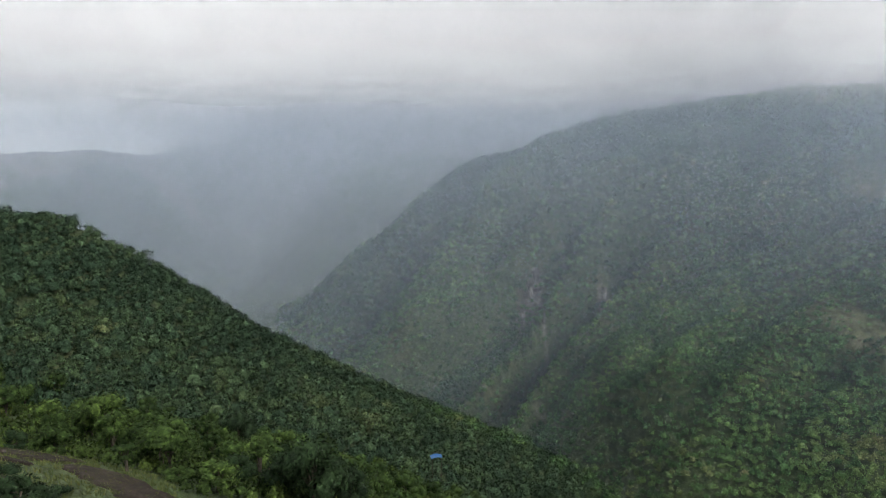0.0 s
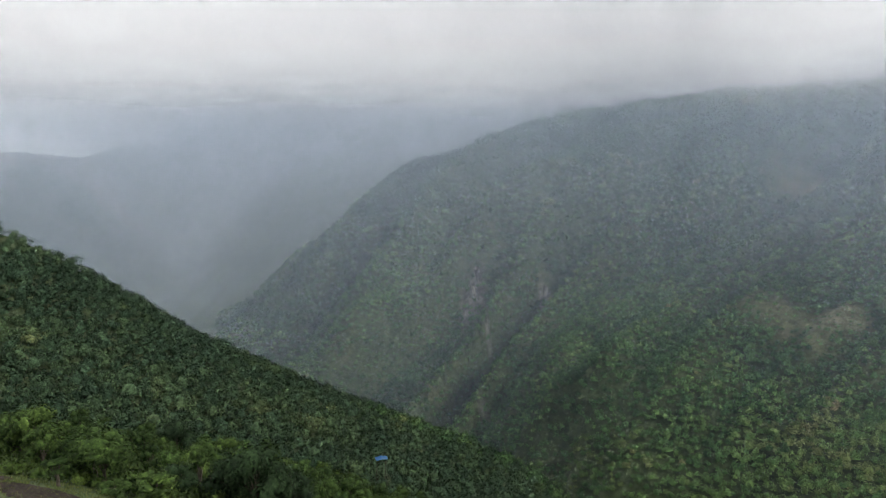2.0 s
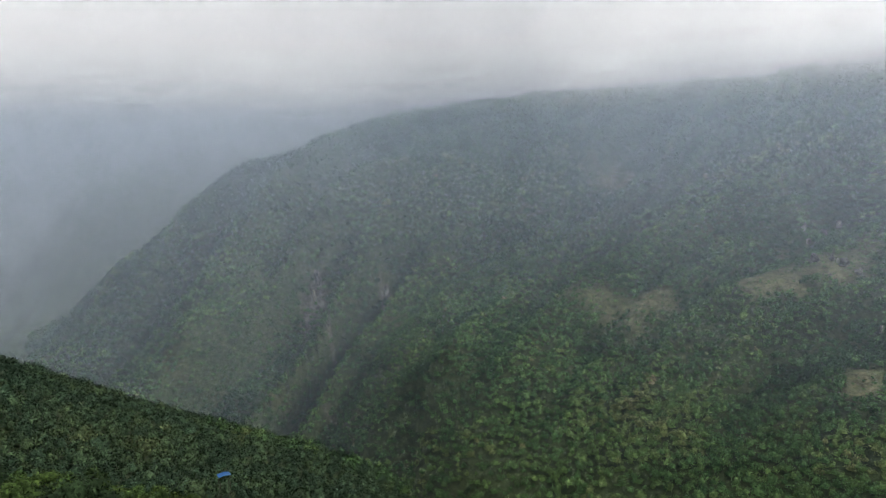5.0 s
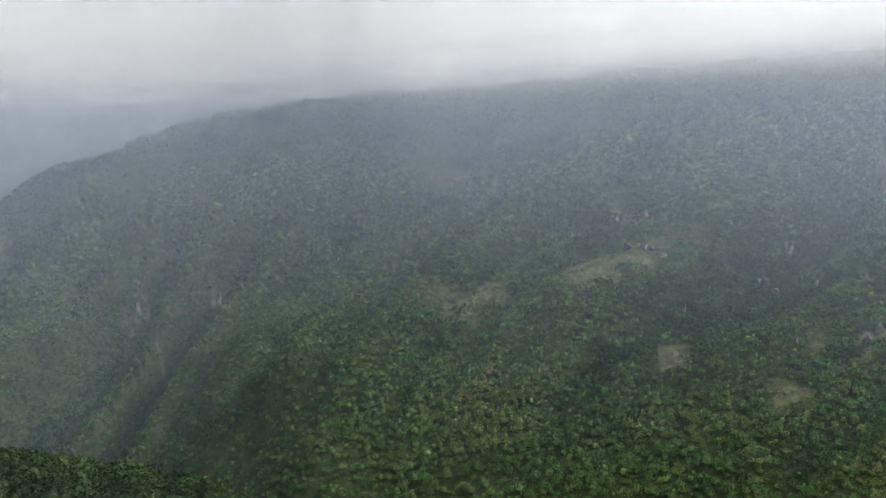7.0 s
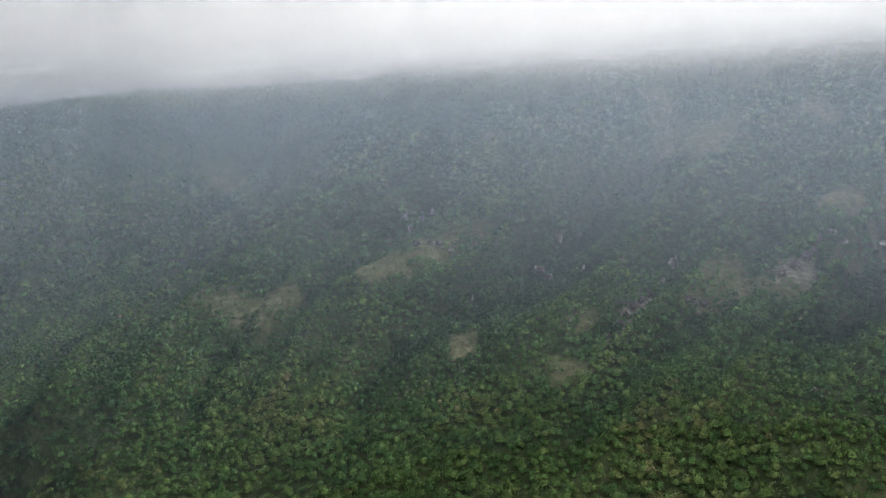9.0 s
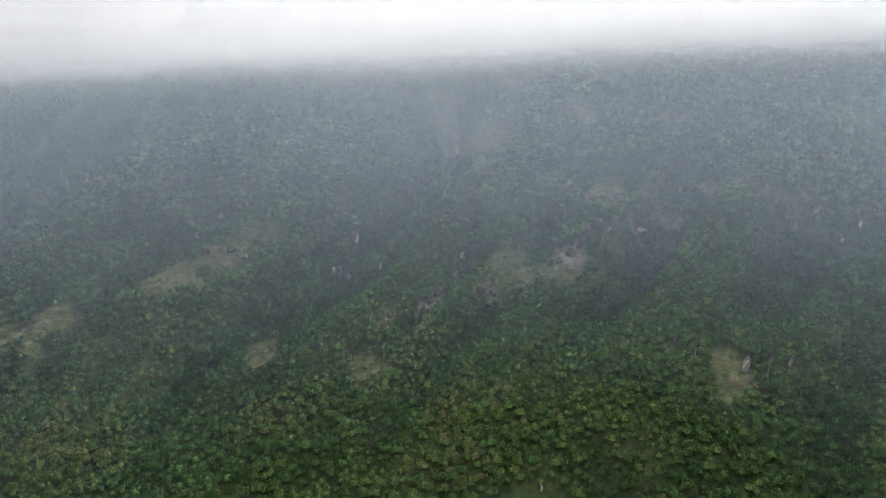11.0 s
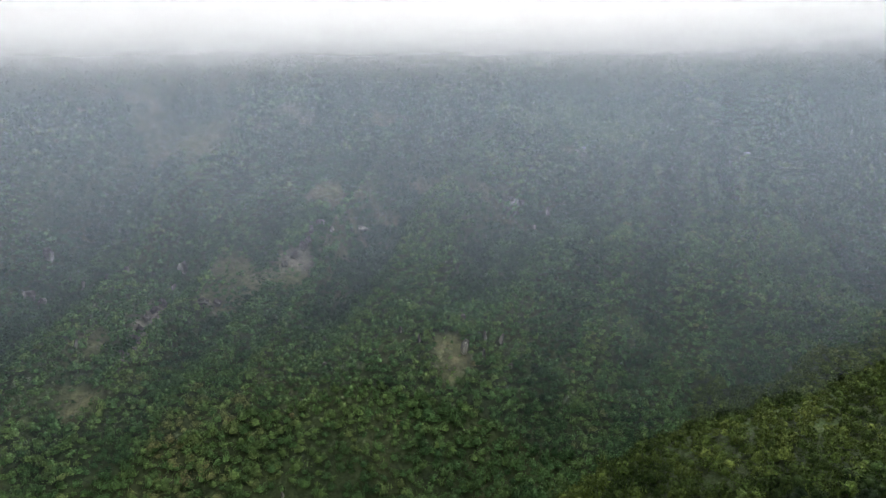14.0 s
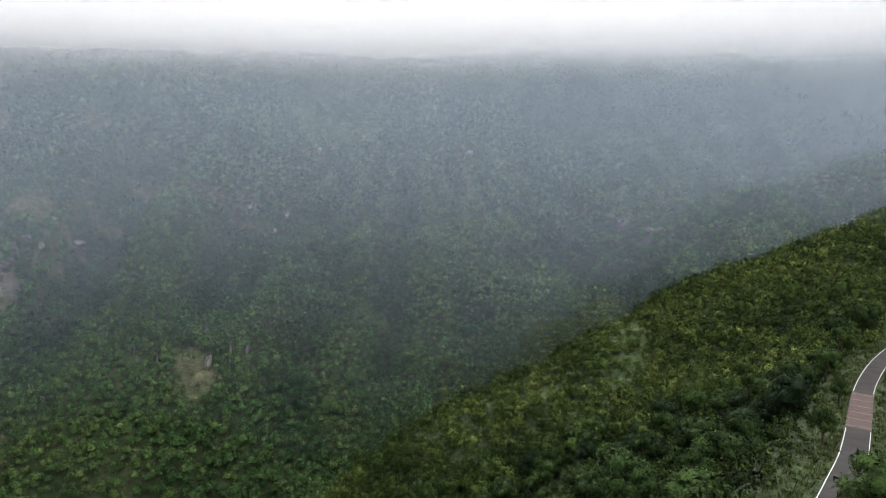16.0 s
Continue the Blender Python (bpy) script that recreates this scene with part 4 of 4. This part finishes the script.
for k in range(6):
    s = red_from + 1.2 + (red_to - red_from - 3.2) * k / 5
    part("rumble_strip", road_strip("rumble_strip", -ROAD_HALF + 0.1, ROAD_HALF - 0.1, 0.072, s, s + 0.8, pale_mat, 0.03), road, "pale worn raised strip across the road")

# ---- rocks ----
rock_mat, kn, kl, kb = material("weathered_rock", 0.9)
rock_c = ramp(kn, kl, noise_node(kn, kl, 0.25, 6.0, rough=0.65), ((0.28, (0.06, 0.056, 0.05)), (0.5, (0.14, 0.132, 0.115)), (0.72, (0.23, 0.215, 0.19))))
rock_s = ramp(kn, kl, noise_node(kn, kl, 0.9, 4.0), ((0.35, (0.3, 0.3, 0.3)), (0.62, (1.25, 1.25, 1.25))))
kl.new(mix_rgb(kn, kl, 1.0, rock_c, rock_s, "MULTIPLY"), kb.inputs["Base Color"])
bump(kn, kl, kb, noise_node(kn, kl, 0.7, 6.0), 1.0, 0.8)
dark_rock_mat, kn, kl, kb = material("dark_brown_rock", 0.95, 0.05)
rock_c = ramp(kn, kl, noise_node(kn, kl, 0.35, 6.0, rough=0.65), ((0.3, (0.014, 0.011, 0.010)), (0.6, (0.027, 0.021, 0.018)), (0.8, (0.065, 0.055, 0.048))))
kl.new(rock_c, kb.inputs["Base Color"])
bump(kn, kl, kb, noise_node(kn, kl, 1.2, 6.0), 0.8, 0.4)


outcrop_mat, kn, kl, kb = material("dark_outcrop_rock", 0.95, 0.1)
rock_c = ramp(kn, kl, noise_node(kn, kl, 0.3, 6.0, rough=0.7), ((0.3, (0.03, 0.027, 0.025)), (0.5, (0.07, 0.063, 0.057)), (0.72, (0.13, 0.118, 0.105))))
kl.new(rock_c, kb.inputs["Base Color"])
bump(kn, kl, kb, noise_node(kn, kl, 0.8, 6.0), 1.0, 0.8)


def boulder_mesh(rng, mat, level=3):
    """A rough block with faces split off and rounded edges; about one metre across."""
    bm = bmesh.new()
    bmesh.ops.create_icosphere(bm, subdivisions=level, radius=0.5)
    cuts = [(Vector(rng.normal(size=3)).normalized(), rng.uniform(0.28, 0.42)) for _ in range(9)]
    seed = rng.uniform(0, 50)
    for v in bm.verts:
        for n, d in cuts:
            over = v.co.dot(n) - d
            if over > 0:
                v.co -= n * over * 0.9
        v.co += v.co.normalized() * 0.13 * noise.fractal(v.co * 4 + Vector((seed, 0, 0)), 1.0, 2.0, 3)
    me = bpy.data.meshes.new("boulder")
    bm.to_mesh(me)
    bm.free()
    me.materials.append(mat)
    return me


brng = np.random.default_rng(5)
BOULDER_MESHES = [boulder_mesh(brng, rock_mat) for _ in range(7)]
DARK_MESHES = [boulder_mesh(brng, outcrop_mat) for _ in range(4)]


def boulder(az, el, half_w, half_h, dark=False):
    """A block seen at that bearing and rise, of those half sizes in degrees."""
    d = strike(az, el, 0.0)
    x, y = polar(az, d)
    wide, tall = 2 * d * math.tan(radians(half_w)), 2 * d * math.tan(radians(half_h))
    me = (DARK_MESHES if dark else BOULDER_MESHES)[brng.integers(4 if dark else 7)]
    ob = new("boulder", me)
    ob.matrix_basis = Matrix.LocRotScale((x, y, float(height(np.array([x]), np.array([y]))[0]) + tall * 0.25 + 1.0), Euler((brng.uniform(-0.2, 0.2), brng.uniform(-0.2, 0.2), brng.uniform(0, 6.28))),
                                         (wide * 0.85, wide * 0.85, tall * 1.05 + 1.0))
    return tagged(ob, "dark weathered rock outcrop on the wooded slope" if dark else "pale grey weathered boulder standing out of the forest", "rock", "boulders on the slope")


for at in PALE_ROCKS:
    boulder(*at)
for at in DARK_ROCKS:
    boulder(*at, True)

# ---- the brow of bare rock and grass ----
def slab_mesh(path, width, seed):
    """A flat sheet of rock lying along the ground, with a ragged outline and a rounded rim."""
    pts = np.array([polar(a, d) for a, d in path])
    s = np.r_[0, np.cumsum(np.hypot(*np.diff(pts, axis=0).T))]
    at = np.arange(0, s[-1], 0.4)
    m = np.stack([np.interp(at, s, pts[:, k]) for k in range(2)], 1)
    t = np.gradient(m, axis=0)
    t /= np.linalg.norm(t, axis=1)[:, None]
    n = np.stack([t[:, 1], -t[:, 0]], 1)
    cross = np.array([-1, -0.97, -0.8, -0.5, -0.2, 0.1, 0.4, 0.7, 0.95, 1.0])
    end = np.clip(np.minimum(at, s[-1] - at) / 2.0, 0.05, 1) ** 0.5
    half = width * 0.5 * end * (1 + 0.45 * fbm(at / 2.2, np.full_like(at, seed), 3, seed))
    x, y = (m[:, None, k] + n[:, None, k] * cross[None] * half[:, None] + 0.3 * fbm(at[:, None] / 1.5 + 9 * k, cross[None] * 2, 2, seed + 1) for k in range(2))
    z = height(x, y) + 0.32 + 0.18 * fbm(x / 1.6, y / 1.6, 4, seed) - 0.6 * np.clip(np.abs(cross[None]) - 0.9, 0, 1) * 10
    v = np.stack([x, y, z], -1).reshape(-1, 3)
    i = np.arange(len(v)).reshape(len(at), -1)
    f = np.stack([i[:-1, :-1], i[:-1, 1:], i[1:, 1:], i[1:, :-1]], -1).reshape(-1, 4)
    return mesh_from("rock_slab", v, f, dark_rock_mat, smooth=True)


for path, width, seed in (([(-42, 122), (-40, 117), (-38, 111), (-36.2, 106)], 8.0, 71), ([(-36.3, 103), (-34.5, 100.5), (-32.8, 97), (-31.2, 93.5), (-30.2, 90)], 8.0, 72), ([(-41.5, 108), (-39.8, 104), (-38.4, 100)], 2.2, 73),
                          ([(-29.9, 93), (-28.6, 91)], 1.8, 74)):
    tagged(new("rock_slab", slab_mesh(path, width, seed)), "bare dark brown rock sheet among grass", "rock", "bare rock on the brow")

grass_mat, hn, hl, hb = material("grass", 0.8)
h_geo = hn.new("ShaderNodeNewGeometry")
hl.new(ramp(hn, hl, h_geo.outputs["Random Per Island"], ((0.0, (0.028, 0.046, 0.012)), (0.55, (0.058, 0.074, 0.018)), (1.0, (0.11, 0.112, 0.040)))), hb.inputs["Base Color"])


def grass(name, x, y, tall, blades, rng, label):
    """Tufts of leaning blades."""
    n = len(x)
    X, Y = np.repeat(x, blades), np.repeat(y, blades)
    T = np.repeat(tall, blades) * rng.uniform(0.6, 1.2, n * blades)
    X, Y = X + rng.normal(0, 0.28, n * blades) * T, Y + rng.normal(0, 0.28, n * blades) * T
    Z = height(X, Y)
    a, lean = rng.uniform(0, 6.28, n * blades), rng.uniform(0.1, 0.7, n * blades)
    w = 0.11 * T
    dx, dy = np.cos(a), np.sin(a)
    p = np.stack([np.stack([X - dy * w, Y + dx * w, Z - 0.05], -1), np.stack([X + dy * w, Y - dx * w, Z - 0.05], -1), np.stack([X + dx * lean * T, Y + dy * lean * T, Z + T], -1)], 1).reshape(-1, 3)
    me = mesh_from(name, p, np.arange(len(p)).reshape(-1, 3), grass_mat, smooth=False)
    return tagged(new(name, me), label, "grass", kind="stuff")


grng = np.random.default_rng(17)
gx, gy = scatter(grng, -44, -28, 78, 128, 0.45)
k = bare_brow(gx, gy) & (grng.uniform(size=len(gx)) < 0.5 + 0.5 * fbm(gx / 3, gy / 3, 3, 5))
grass("grass", gx[k], gy[k], grng.uniform(0.25, 0.6, k.sum()), 8, grng, "pale tufted grass round the bare rock")
off = grng.uniform(0, 1, 5200)
side = np.where(grng.uniform(size=5200) < 0.5, -1, 1)
pick = grng.integers(8, len(ROAD_MID) - 8, 5200)
reach = ROAD_HALF + 0.45 + off ** 1.5 * 5.0
gx, gy = ROAD_MID[pick, 0] + ROAD_N[pick, 0] * side * reach + grng.normal(0, 0.4, 5200), ROAD_MID[pick, 1] + ROAD_N[pick, 1] * side * reach + grng.normal(0, 0.4, 5200)
ok = road_near(gx, gy)[0] > ROAD_HALF + 0.3
grass("verge_grass", gx[ok], gy[ok], grng.uniform(0.3, 0.75, ok.sum()), 8, grng, "rank green grass along the road verge")

# ---- blue shelter in the trees, and the hill farm ----
tarp_mat, tn, tl, tb = material("blue_tarpaulin", 0.45)
tl.new(ramp(tn, tl, noise_node(tn, tl, 1.5, 4.0), ((0.3, (0.008, 0.04, 0.11)), (0.7, (0.016, 0.065, 0.17)))), tb.inputs["Base Color"])
wall_mat, un, ul, ub = material("whitewash", 0.8)
ul.new(ramp(un, ul, noise_node(un, ul, 0.8, 4.0), ((0.3, (0.17, 0.165, 0.16)), (0.7, (0.28, 0.27, 0.26)))), ub.inputs["Base Color"])
tin_mat, vn, vl, vb = material("tin_roof", 0.5)
vl.new(ramp(vn, vl, noise_node(vn, vl, 0.6, 4.0), ((0.3, (0.13, 0.13, 0.14)), (0.7, (0.22, 0.22, 0.23)))), vb.inputs["Base Color"])


def box(size, at):
    bm = bmesh.new()
    bmesh.ops.create_cube(bm, size=1)
    bmesh.ops.scale(bm, vec=size, verts=bm.verts)
    bmesh.ops.translate(bm, vec=at, verts=bm.verts)
    bmesh.ops.bevel(bm, geom=bm.edges, offset=0.03, segments=1, affect="EDGES")
    return bm


def bm_mesh(name, bm, mat):
    me = bpy.data.meshes.new(name)
    bm.to_mesh(me)
    bm.free()
    me.materials.append(mat)
    return me


def gable(wide, deep, low, high, mat, name, thick=0.08, sag=0.0):
    """Two roof sheets meeting at a ridge."""
    v, f, n = [], [], 9
    for i in range(n):
        u = -1 + 2 * i / (n - 1)
        for j in range(7):
            w = -0.5 + j / 6
            v.append((wide * 0.5 * u, deep * w, high - (high - low) * abs(u) - sag * (1 - (2 * w) ** 2) * (1 - abs(u)) * 0.5))
    m = len(v)
    v += [(a, b, c - thick) for a, b, c in v]
    for i in range(n - 1):
        for j in range(6):
            a = i * 7 + j
            f += [(a, a + 7, a + 8, a + 1), (m + a, m + a + 1, m + a + 8, m + a + 7)]
    rim = [i * 7 for i in range(n)] + [(n - 1) * 7 + j for j in range(1, 7)] + [i * 7 + 6 for i in range(n - 2, -1, -1)] + [j for j in range(5, 0, -1)]
    f += [(p, q, q + m, p + m) for p, q in zip(rim[1:] + rim[:1], rim)]
    return mesh_from(name, np.array(v), np.array(f), mat, smooth=False)


def stand(name, az, d, turn, lift=0.0):
    x, y = polar(az, d)
    root = new(name)
    root.matrix_basis = pose(x, y, float(height(np.array([x]), np.array([y]))[0]) + lift, 0, 0, turn)
    return root


shelter = tagged(stand("tarpaulin_shelter", -7.03, 212, 20), "small shelter under a bright blue tarpaulin among trees", "shelter")
SHELTER_RISE = 212 * math.tan(radians(-27.0)) - shelter.matrix_basis.translation.z
post_h = max(2.4, SHELTER_RISE)
part("tarpaulin", gable(3.8, 2.6, post_h - 0.35, post_h, tarp_mat, "tarpaulin", 0.03, 0.25), shelter, "sagging blue tarpaulin sheet")
for px in (-1.5, 1.5):
    for py in (-1.15, 1.15):
        pv, pf = tube([(px, py, -0.6), (px, py, post_h - 0.85)], [0.07, 0.05])
        part("post", mesh_from("post", pv, pf, bark_mat), shelter)


def hut(az, d, turn, wide, deep, label):
    root = tagged(stand("hut", az, d, turn, 0.6), label, "house", "hill farm")
    part("wall", bm_mesh("wall", box((wide, deep, 4.0), (0, 0, 1.0)), wall_mat), root)
    part("roof", gable(deep * 1.3, wide * 1.1, 2.8, 4.3, tin_mat, "roof"), root).matrix_basis = pose(0, 0, 0, 0, 0, 90)
    part("door", bm_mesh("door", box((0.9, 0.08, 2.0), (wide * 0.2, -deep / 2 - 0.05, 1.1)), bark_mat), root)


hut(91.6, strike(91.6, -2.35, 2.0), -90, 8, 4, "small whitewashed farmhouse with a tin roof")
hut(103.6, strike(103.6, -2.6, 2.0), -100, 8, 3.5, "long pale farm shed with a tin roof")
hut(9.9, strike(9.9, -4.55, 2.0), 0, 3.5, 3, "tiny pale hut high on the wooded slope")
